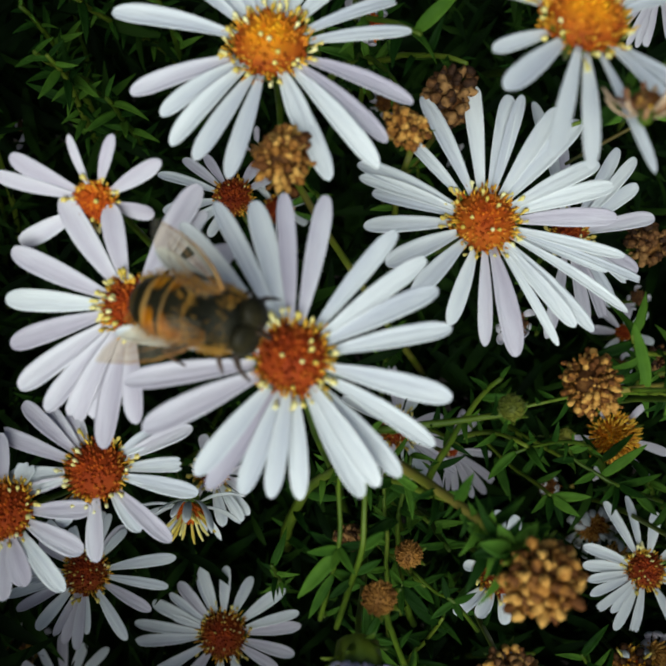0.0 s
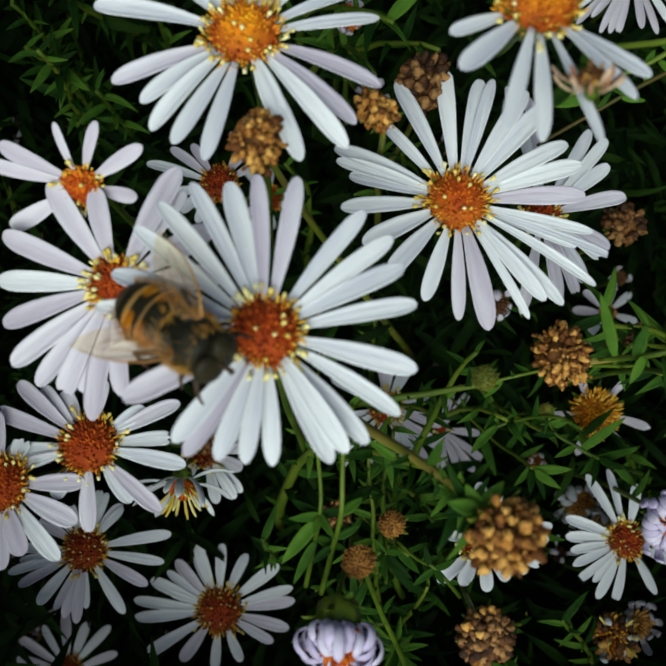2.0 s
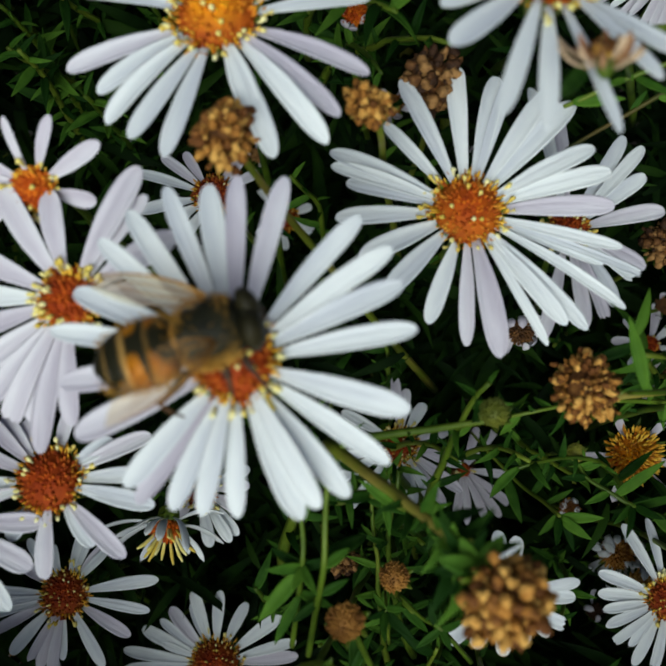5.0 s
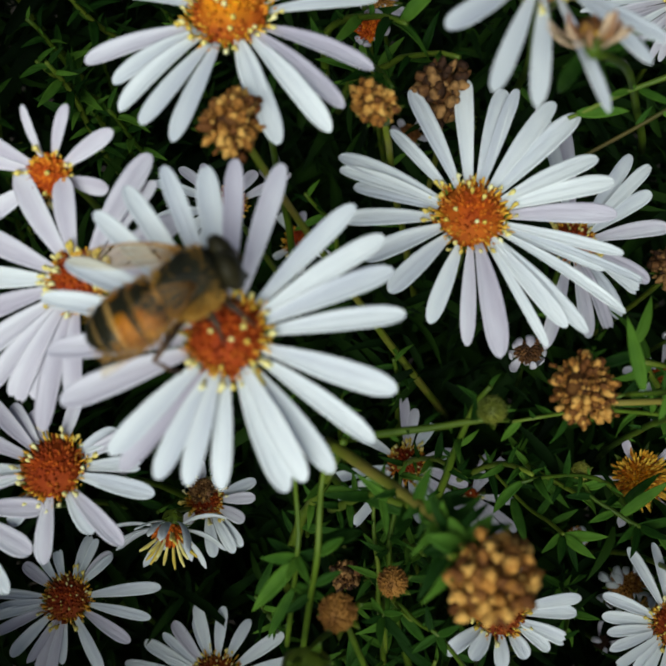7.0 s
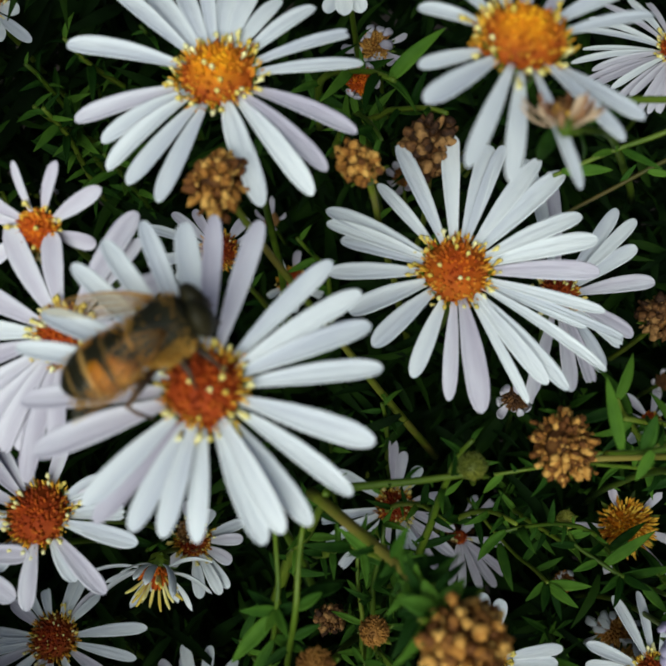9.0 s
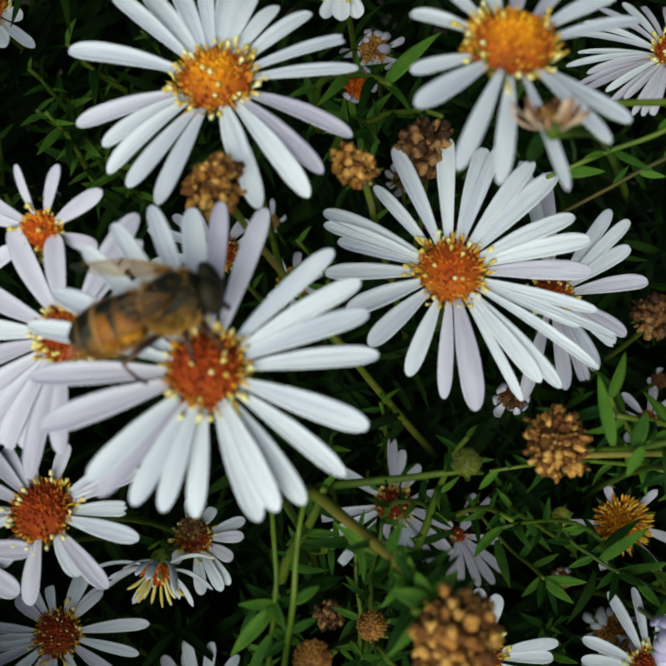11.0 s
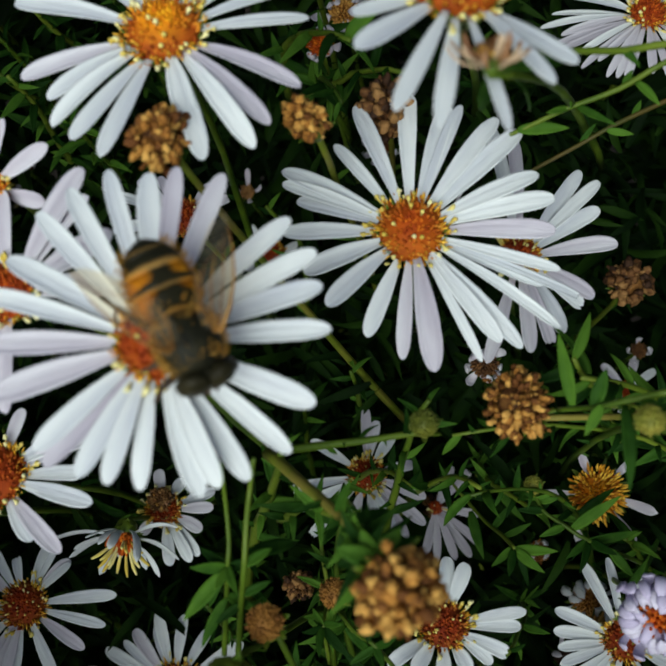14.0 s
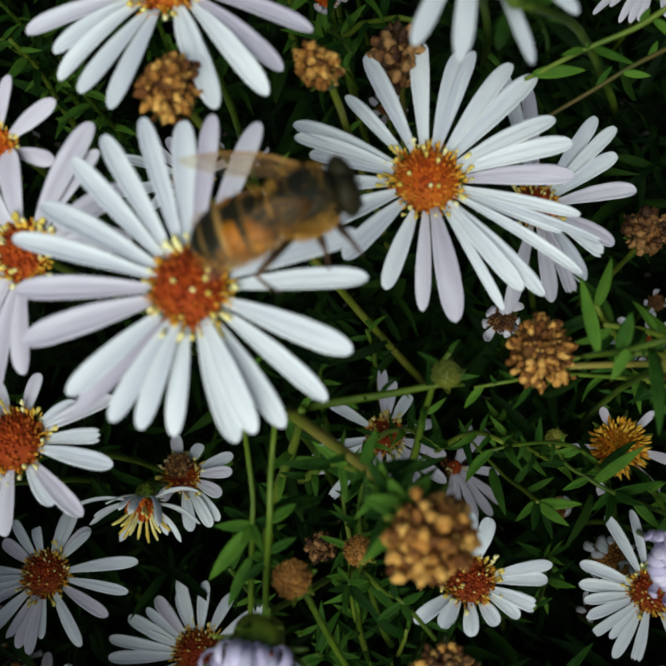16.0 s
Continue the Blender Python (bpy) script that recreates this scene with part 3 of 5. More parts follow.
aster('lilac-white aster with thin petals and orange disc', (50.1, 53.7, -36.9), (0.09, 0.37, 0.92), 2.8, 1.3, [(-174, 14.2), (-168, 16.1), (-161, 13.5), (-155, 15.6), (-148, 15.9), (-141, 13.2), (-134, 14.6), (-127, 12.4), (-119, 13.8), (-113, 13.4), (-106, 12.5), (-92, 11.8), (-78, 12.6), (-65, 11), (-51, 11.4), (-20, 11), (5, 10.5), (27, 10.3), (50, 11), (72, 9.1), (90, 10), (108, 10.7), (125, 12), (142, 13.4), (155, 14), (166, 15)], 28, lilac=0.75, rust=True)
aster('white aster flower with a rust-orange disc on a green stem', (3.5, 51.3, -7.0), (0.0, 0.29, 0.96), 3.2, 2.2, [(-164, 5.2), (-108, 6.4), (-90, 6.6), (-70, 6.1), (-31, 5.3), (20, 5.7), (157, 6.9)], 29)
aster('white aster flower with a rust-orange disc on a green stem', (-49.8, 53.7, -21.0), (-0.1, 0.29, 0.95), 3.2, 2.2, [(-179, 6.9), (-109, 7.7), (-75, 9.4), (-57, 8), (-41, 11.3), (-18, 6.1), (32, 6.6)], 30)
aster('white aster flower with a rust-orange disc on a green stem', (51.9, 0.0, -63.0), (0.1, 0.29, 0.95), 1.3, 1.7, [(-133, 5.5), (-78, 5.2), (-19, 5.8), (39, 6.6), (74, 6.2), (135, 5.9), (175, 6.4)], 31, dark=True, lilac=0.7, florets=4)
aster('white aster flower with a rust-orange disc on a green stem', (-10.0, 22.5, -67.0), (0.1, 0.2, 0.98), 2.6, 1.8, [(-144, 5.4), (-86, 6.1), (-25, 6), (25, 5.7), (87, 6.2), (130, 6.6)], 32, dark=True, lilac=0.5, florets=4)


def curled(blade, k):
    """Rolls a blade that lies along x upward to a curl of k radians per millimetre."""
    verts, faces = blade
    out = []
    for x, y, z in verts:
        a = k * x
        out.append((math.sin(a) * (1 / k - z), y, 1 / k - math.cos(a) * (1 / k - z)))
    return out, faces


def wilted_aster(label, place, normal, radius, count, seed, mat, centre=None, curl=1.0, width=1.3, stem_way=None, long_florets=0, reach=1.0, spikes=0, lumps=0):
    """A fading head: rolled-up petals round a dry disc."""
    rng = random.Random(seed)
    m = facing(place, normal)
    root = tagged(new("wilted_aster"), label, "flower", "fading asters")
    root.matrix_basis = m
    bits = []
    fine = min(1.0, radius / 2)
    for k in range(60):
        q, a = math.sqrt((k + 0.5) / 60), k * 2.39996
        bits.append((tube([(0, 0, -0.4 * fine), (0, 0, (0.5 + rng.uniform(-0.2, 0.4)) * fine), (0, 0, (0.9 + rng.uniform(-0.2, 0.4)) * fine)], [0.24 * fine, 0.26 * fine, 0.12 * fine], 5), Matrix.Translation((q * radius * 0.6 * math.cos(a), q * radius * 0.6 * math.sin(a), 0.35 * radius * (1 - q * q))) @ Matrix.Rotation(q * 0.8, 4, Vector((-math.sin(a), math.cos(a), 0)))))
    bits.append((ball(radius * 0.6, 6, 12, 0.5), Matrix()))
    tagged(part("disc", mesh("disc", *joined(bits), centre or SEED), root), kind="stuff")
    for k in range(count):
        a = 2 * math.pi * (k + rng.uniform(-0.3, 0.3)) / count
        n = radius * rng.uniform(1.0, 1.7) * reach
        blade = strap(n, width * rng.uniform(0.8, 1.2), ray_profile, 0, 0, 0.15, 0.03, 0.1, 9, 4)
        blade = curled(blade, curl * rng.uniform(0.5, 1.3) * 3.0 / n)
        out = Matrix.Rotation(a, 4, "Z") @ Matrix.Translation(Vector((radius * 0.5, 0, -0.2 - 0.3 * (k % 3))) * MM) @ Matrix.Rotation(rng.uniform(-0.4, 0.5), 4, "Y")
        part("petal", mesh("petal", *blade, mat), root, out)
    for k in range(long_florets):
        a = 2 * math.pi * (k + rng.uniform(-0.3, 0.3)) / long_florets
        d = Matrix.Rotation(a, 4, "Z") @ Matrix.Rotation(rng.uniform(0.1, 0.7), 4, "Y")
        part("floret", mesh("floret", *tube([(0, 0, 0), (0.1, 0, 2.2), (0.4, 0, 3.6), (0.8, 0, 4.6)], [0.16, 0.2, 0.26, 0.14], 5), POLLEN), root, d @ Matrix.Translation(Vector((radius * 0.25, 0, 0.2)) * MM))
    for k in range(lumps):
        z = 1 - 1.1 * (k + 0.5) / lumps
        a, q = k * 2.39996 + rng.uniform(-0.3, 0.3), math.sqrt(1 - z * z)
        way = Vector((q * math.cos(a), q * math.sin(a), z))
        turn = way.to_track_quat("Z", "Y").to_matrix().to_4x4() @ Matrix.Rotation(rng.uniform(-0.5, 0.5), 4, "X")
        part("seed", rng.choice(SEED_BIT if rng.random() < 0.3 else SEED_BIT_DARK), root, Matrix.Translation(Vector((way.x, way.y, 0.8 * way.z)) * radius * rng.uniform(0.68, 0.9) * MM) @ turn @ Matrix.Scale(radius / 3.4 * rng.uniform(0.7, 1.2), 4))
    if spikes:
        # a dense dome of spent florets
        dome = []
        for k in range(spikes):
            q, a = math.sqrt((k + 0.5) / spikes), k * 2.39996 + rng.uniform(-0.3, 0.3)
            lean = Matrix.Rotation(q * 1.25 + rng.uniform(-0.2, 0.2), 4, Vector((-math.sin(a), math.cos(a), 0)))
            n = radius * rng.uniform(0.14, 0.30)
            dome.append((tube([(0, 0, 0), (0, 0, n * 0.6), (0.1, 0, n)], [0.14, 0.2, 0.06], 5), Matrix.Translation((q * radius * 0.72 * math.cos(a), q * radius * 0.72 * math.sin(a), 0.5 * radius * (1 - q * q))) @ lean))
        tagged(part("spent_dome", mesh("spent_dome", *joined(dome), SPENT), root, None, "golden-brown dome of spent florets"), kind="stuff")
    cup = [(lathe([(-radius, 0.5, 0), (-radius * 0.8, radius * 0.45, 0), (-0.2, radius * 0.55, 0)], 10), Matrix.Rotation(-math.pi / 2, 4, "Y"))]
    for k in range(14):
        part("bract", BRACT, root, Matrix.Rotation(k * 2.39996, 4, "Z") @ Matrix.Translation(Vector((radius * 0.42, 0, -radius * (0.35 + 0.13 * (k % 4)))) * MM) @ Matrix.Rotation(-0.7 + 0.2 * (k % 3), 4, "Y") @ Matrix.Scale(radius * 0.2, 4))
    part("involucre", mesh("involucre", *joined(cup), STEM), root)
    inv = m.inverted() @ BANK
    line = sag_line(Vector(place) - Vector(normal).normalized() * radius, stem_way or (0, 0, -1), 80, 0.05, 10, 0.04, rng)
    stem = part("stem", mesh("stem", *tube(line, [0.32 + 0.03 * k for k in range(len(line))], 6), STEM), root, inv)
    leaves_on(stem, line, rng, Matrix(), 4, 0.1, 0.8, 0.8)
    return root


wilted_aster('lilac-white fading aster with rolled-up petals and brown disc', (2.6, -35.8, 15.0), (0, -0.72, 0.68), 5.2, 64, 1, PETAL_VIOLET, centre=DISC, width=1.25, curl=1.75, reach=0.72)
wilted_aster('fading aster with short lilac rolled petals round a lumpy brown disc', (20.0, -39.1, 3.0), (0.1, -0.1, 1), 3.7, 22, 2, PETAL_VIOLET, centre=SEED_DARK, curl=2.2, width=0.9, reach=0.6, lumps=110)
wilted_aster('lilac-white fading aster with rolled-up petals', (46.3, -28.7, -10.0), (-0.1, -0.1, 1), 4.6, 58, 3, PETAL_VIOLET, centre=DISC, width=1.35, curl=1.5, reach=0.85)
wilted_aster('faded aster with a dark red-brown disc', (27.6, 1.4, -36.0), (0, -0.2, 1), 2.4, 11, 4, PETAL_LILAC, centre=SEED_DARK, curl=0.9)
wilted_aster('small faded lilac aster', (5.2, 39.4, -12.0), (0, -0.2, 1), 1.9, 8, 5, PETAL_LILAC, centre=DISC)
wilted_aster('faded lilac aster with a brown disc', (5.4, 53.5, -35.0), (0, -0.2, 1), 3.2, 14, 6, PETAL_LILAC)
wilted_aster('old aster head with brown-gold florets', (45.0, -50.4, -34.0), (0, 0.2, 1), 4.0, 5, 7, PETAL, centre=DISC_DARK, long_florets=5, spikes=150, lumps=40)
wilted_aster('far faded white aster', (46.1, -34.4, -62.0), (-0.2, 0, 1), 4.0, 16, 8, PETAL, centre=SEED)
wilted_aster('old aster with a dome of golden florets and few petals', (44.4, -16.5, -42.0), (0, -0.15, 1), 5.0, 6, 9, PETAL_LILAC, centre=DISC_GOLD, curl=0.2, spikes=230, reach=0.85)
wilted_aster('nodding old aster with hanging yellow florets', (-20.3, -24.7, -24.0), (0, -0.85, 0.5), 3.0, 14, 10, PETAL, centre=DISC, curl=0.3, width=1.1, long_florets=14, reach=1.7)
wilted_aster('far faded lilac aster', (-57.1, -57.2, -70.0), (0, 0.1, 1), 4.0, 18, 11, PETAL_LILAC)
wilted_aster('faded lilac aster with brown disc', (50.2, -50.2, -40.0), (0, 0.1, 1), 3.0, 14, 12, PETAL_LILAC)
wilted_aster('far faded white aster', (37.4, -26.7, -58.0), (0.2, 0.2, 1), 2.0, 7, 13, PETAL, centre=SEED)
wilted_aster('far faded white aster', (46.0, -36.8, -48.0), (0.2, 0.2, 1), 3.4, 10, 14, PETAL, centre=SEED)
wilted_aster('withered dark brown aster head', (-18.9, -20.0, -36.0), (0.1, 0.2, 1), 2.0, 4, 15, PETAL_DRY, centre=SEED_DARK, lumps=60)
wilted_aster('withered pinkish-brown aster head in front of another', (25.2, 18.2, 38.0), (0.1, 0.9, 0.4), 1.4, 16, 16, PETAL_DRY, centre=SEED, curl=0.45, width=0.5, reach=1.5, lumps=50, stem_way=(0.3, 0.35, -0.9), spikes=40)
wilted_aster('far faded white aster', (9.3, 40.6, -62.0), (0.1, 0.2, 1), 2.2, 7, 17, PETAL_LILAC, centre=SEED, curl=0.4)
wilted_aster('withered grey-lilac aster deep among the leaves', (-55.1, -55.6, -62.0), (0, 0.1, 1), 3.4, 16, 60, PETAL_VIOLET, centre=SEED_DARK, curl=1.6, width=1.0, reach=0.7, lumps=40)
aster('white aster flower with a rust-orange disc on a green stem', (-46.6, -62.8, -58.0), (0.0, 0.29, 0.96), 2.6, 1.8, [(-170, 9.5), (-120, 9), (-60, 10), (-10, 9.8), (20, 9.2), (48, 10.6), (70, 9), (96, 10.4), (122, 9.6), (146, 10.8), (168, 9.9)], 61, dark=True, lilac=0.5, florets=8)
wilted_aster('far faded white aster low among the leaves', (-13.3, 32.0, -60.0), (0.1, 0.2, 1), 1.5, 4, 48, PETAL_LILAC, centre=SEED_DARK, curl=0.9, width=0.9, reach=1.7)
wilted_aster('far faded white aster low among the leaves', (52.8, 6.1, -58.0), (0.1, 0.2, 1), 1.5, 4, 49, PETAL_LILAC, centre=SEED_DARK, curl=0.9, width=0.9, reach=1.7)
wilted_aster('far faded white aster low among the leaves', (48.9, -6.0, -55.0), (0.1, 0.2, 1), 1.5, 4, 50, PETAL_LILAC, centre=SEED_DARK, curl=0.9, width=0.9, reach=1.7)
wilted_aster('far faded white aster low among the leaves', (-54.7, 36.6, -62.0), (0.1, 0.2, 1), 1.5, 4, 51, PETAL_LILAC, centre=SEED_DARK, curl=0.9, width=0.9, reach=1.7)
wilted_aster('far faded white aster low among the leaves', (41.7, -43.4, -60.0), (0.1, 0.2, 1), 1.5, 4, 52, PETAL_LILAC, centre=SEED_DARK, curl=0.9, width=0.9, reach=1.7)
wilted_aster('far faded white aster low among the leaves', (7.9, -56.2, -60.0), (0.1, 0.2, 1), 1.5, 4, 53, PETAL_LILAC, centre=SEED_DARK, curl=0.9, width=0.9, reach=1.7)
wilted_aster('far faded white aster low among the leaves', (22.2, 31.1, -66.0), (0.1, 0.2, 1), 1.5, 4, 54, PETAL_LILAC, centre=SEED_DARK, curl=0.9, width=0.9, reach=1.7)


# ---- seed heads and buds ----
def seed_head(label, place, radius, normal, seed, bits=200, stem_way=None, stem_mm=90, leaves=3, pull=0.05, tall=1.0, collar=0, thick=0.36, rough=1.0, dark_seeds=False):
    """A lumpy dry head; tall stretches it along the bank's slope, collar is a tuft of small leaves below it."""
    rng = random.Random(seed)
    m = facing(place, normal)
    root = tagged(new("seed_head"), label, "seed head", "dry seed heads")
    root.matrix_basis = m
    dents = [(Vector((rng.uniform(-1, 1), rng.uniform(-1, 1), rng.uniform(-0.6, 1))).normalized(), rng.uniform(-0.24, 0.2) * rough) for _ in range(9)]

    def reach(way):
        return 1 + sum(d * max(0.0, way.dot(c) - 0.55) / 0.45 for c, d in dents)

    v, f = ball(radius * 0.66, 8, 12)
    part("core", mesh("core", [Vector((p[0], p[1] * tall, p[2])) * reach(Vector(p).normalized()) for p in v], f, SEED_CORE), root)
    for k in range(bits):
        z = 1 - 1.75 * (k + 0.5) / bits
        a = k * 2.39996 + rng.uniform(-0.35, 0.35)
        s = math.sqrt(max(0.0, 1 - z * z))
        way = Vector((s * math.cos(a), s * math.sin(a), z))
        if rng.random() < 0.06:
            continue
        q = way.to_track_quat("Z", "Y").to_matrix().to_4x4() @ Matrix.Rotation(rng.uniform(-0.5, 0.5), 4, "X")
        far = radius * reach(way) * (rng.uniform(0.78, 1.02) if rng.random() < 0.85 else rng.uniform(1.0, 1.22))
        p = Vector((way.x, way.y * tall, way.z)) * far
        part("seed", rng.choice(SEED_BIT_DARK if dark_seeds else SEED_BIT), root, Matrix.Translation(p * MM) @ q @ Matrix.Scale(radius / 2.7 * (rng.uniform(0.75, 1.25) if rng.random() < 0.6 else rng.uniform(0.35, 0.6)) * math.sqrt(130 / bits), 4))
    for k in range(10):
        part("bract", BRACT, root, Matrix.Rotation(k * 2.39996, 4, "Z") @ Matrix.Translation(Vector((radius * 0.35, 0, -radius * 0.95)) * MM) @ Matrix.Rotation(-0.4 - 0.2 * (k % 3), 4, "Y") @ Matrix.Scale(radius / 3.6, 4))
    part("involucre", mesh("involucre", *lathe([(-radius * 1.5, 0.5, 0), (-radius * 1.1, radius * 0.45, 0), (-radius * 0.6, radius * 0.6, 0)], 10), STEM), root, Matrix.Rotation(-math.pi / 2, 4, "Y"))
    inv = m.inverted() @ BANK
    line = sag_line(Vector(place) - Vector(normal).normalized() * radius * 1.3, stem_way or (0, 0, -1), stem_mm, pull, 10, 0.04, rng)
    stem = part("stem", mesh("stem", *tube(line, [thick + 0.03 * k for k in range(len(line))], 7), STEM_BROWN), root, inv)
    leaves_on(stem, line, rng, Matrix(), leaves, 0.1, 0.8, 0.8)
    leaves_on(stem, line, rng, Matrix(), collar, 0.0, 0.35, 1.05)
    return root


def closed_bud(label, place, radius, normal, seed, mat=None, stem_way=None, stem_mm=80, leaves=3, pull=0.05, bracts=9):
    rng = random.Random(seed)
    m = facing(place, normal)
    root = tagged(new("flower_bud"), label, "bud", "closed buds")
    root.matrix_basis = m
    core = [(ball(radius, 8, 12, 0.95), Matrix())]
    for k in range(170):
        z = 0.99 - 1.25 * (k + 0.5) / 170
        a, q = k * 2.39996 + rng.uniform(-0.3, 0.3), math.sqrt(max(0, 1 - z * z))
        way = Vector((q * math.cos(a), q * math.sin(a), z))
        n = radius * rng.uniform(0.12, 0.3)
        lean = (way + Vector((rng.uniform(-0.4, 0.4), rng.uniform(-0.4, 0.4), 0.3))).to_track_quat("Z", "Y").to_matrix().to_4x4()
        core.append((tube([(0, 0, 0), (0, 0, 0.6 * n), (0, 0, n)], [0.08 * radius, 0.09 * radius, 0.03 * radius], 4), Matrix.Translation(way * radius * 0.93) @ lean))
    part("bud_head", mesh("bud_head", *joined(core), mat or BUD), root)
    cup = []
    for k in range(bracts):
        a = k * 2.39996
        cup.append((strap(radius * 1.2, radius * 0.45, leaf_profile, 0.7, 0.1, 0.1, 0, 0.1, 4, 2), Matrix.Rotation(a, 4, "Z") @ Matrix.Translation((radius * 0.5, 0, -radius * 0.95)) @ Matrix.Rotation(-0.9 + 0.35 * (k % 3), 4, "Y")))
    cup.append((lathe([(-radius * 1.5, 0.4, 0), (-radius * 1.0, radius * 0.6, 0), (-radius * 0.3, radius * 0.98, 0)], 10), Matrix.Rotation(-math.pi / 2, 4, "Y")))
    part("involucre", mesh("involucre", *joined(cup), STEM), root)
    inv = m.inverted() @ BANK
    line = sag_line(Vector(place) - Vector(normal).normalized() * radius * 1.2, stem_way or (0, 0, -1), stem_mm, pull, 10, 0.04, rng)
    stem = part("stem", mesh("stem", *tube(line, [0.34 + 0.02 * k for k in range(len(line))], 6), STEM), root, inv)
    leaves_on(stem, line, rng, Matrix(), leaves, 0.1, 0.8, 0.7)
    return root


seed_head('dry brown seed head on a thin stem', (-5.0, 17.0, 21.7), 2.7, (-0.2, 0.2, 1), 1, stem_way=(0.25, -0.3, -1), tall=1.05)
seed_head('dry brown seed head on a thin stem', (7.8, 21.4, 13.6), 2.2, (-0.3, 0.4, 1), 2, bits=150)
seed_head('dark brown dry seed head on a thin stem', (14.5, 28.9, -5.3), 2.8, (0, 0.4, 1), 3, bits=100, dark_seeds=True)
seed_head('dry brown seed head on a thin stem', (30.1, -6.1, 2.2), 3.1, (-0.3, 0.3, 1), 4, stem_way=(0.9, 0.1, -0.5), tall=1.25, bits=285)
seed_head('dry brown seed head on a thin stem', (19.3, -22.2, 27.0), 3.25, (0.45, -0.4, 0.8), 5, collar=18, thick=0.42, rough=0.5, bits=165, stem_way=(-14.8, 10.2, -27.0), stem_mm=32.4, pull=0.0)
seed_head('dark brown dry seed head on a thin stem', (47.2, 13.3, -33.5), 2.8, (0.1, 0.3, 1), 6, bits=100, dark_seeds=True)
seed_head('dark brown dry seed head on a thin stem', (2.2, -30.9, -34.5), 2.1, (0, 0.3, 1), 7, bits=100, dark_seeds=True)
seed_head('dark brown dry seed head on a thin stem', (21.2, -21.3, -72.8), 2.3, (0, 0.3, 1), 8, bits=100, dark_seeds=True)
seed_head('dark red-brown dry seed head among the leaves', (50.7, -4.4, -40.0), 2.2, (0, 0.3, 1), 21, bits=110, dark_seeds=True)
closed_bud('small round yellow-green flower bud', (20.1, -8.4, 4.7), 1.4, (0, 0.5, 1), 1, BUD,  leaves=5, bracts=14, stem_way=(-15.6, -3.6, -4.7), stem_mm=16.7, pull=0.0)
closed_bud('small round brownish-green flower bud', (5.0, -28.8, 8.6), 1.75, (-0.1, 0.1, 1), 2, BUD_BROWN, stem_way=(0.2, -0.6, -0.8))
closed_bud('small round brownish-green flower bud', (9.7, -28.4, -11.4), 1.65, (0, 0.3, 1), 3, BUD_BROWN)
closed_bud('small round yellow-green flower bud', (34.3, -15.3, -31.0), 1.15, (0, 0.3, 1), 4, BUD, leaves=2, bracts=12)
closed_bud('round green flower bud just opening', (41.2, -7.5, 14.0), 1.35, (0.1, 0.3, 1), 5, BUD, leaves=3, bracts=14)


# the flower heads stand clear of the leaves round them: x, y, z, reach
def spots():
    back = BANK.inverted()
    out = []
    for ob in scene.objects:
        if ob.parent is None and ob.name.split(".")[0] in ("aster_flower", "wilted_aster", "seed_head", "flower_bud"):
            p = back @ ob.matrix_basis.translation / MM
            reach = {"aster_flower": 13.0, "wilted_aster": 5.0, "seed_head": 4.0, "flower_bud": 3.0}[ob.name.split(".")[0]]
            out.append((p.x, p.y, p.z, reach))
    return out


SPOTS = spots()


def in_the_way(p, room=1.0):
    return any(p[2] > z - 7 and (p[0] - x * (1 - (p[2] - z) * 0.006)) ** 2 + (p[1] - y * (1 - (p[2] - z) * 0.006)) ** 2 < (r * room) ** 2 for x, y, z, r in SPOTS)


# ---- leafy side shoots ----
def leafy_stem(place, way, length, seed, leaves=14, size=1.0, thick=0.6):
    rng = random.Random(seed)
    m = facing(place, (0, 0, 1))
    root = tagged(new("leafy_stem"), "slender green stem with narrow pointed leaves", "plant stem", "leafy aster stems")
    root.matrix_basis = m
    inv = m.inverted() @ BANK
    line = sag_line(place, way, length, 0.10, 14, 0.12, rng)
    stem = part("stem", mesh("stem", *tube(line, [thick * (0.5 + 0.045 * k) for k in range(len(line))], 6), STEM), root, inv)
    leaves_on(stem, line, rng, Matrix(), int(leaves * 1.35), 0.0, 0.95, size)
    return root


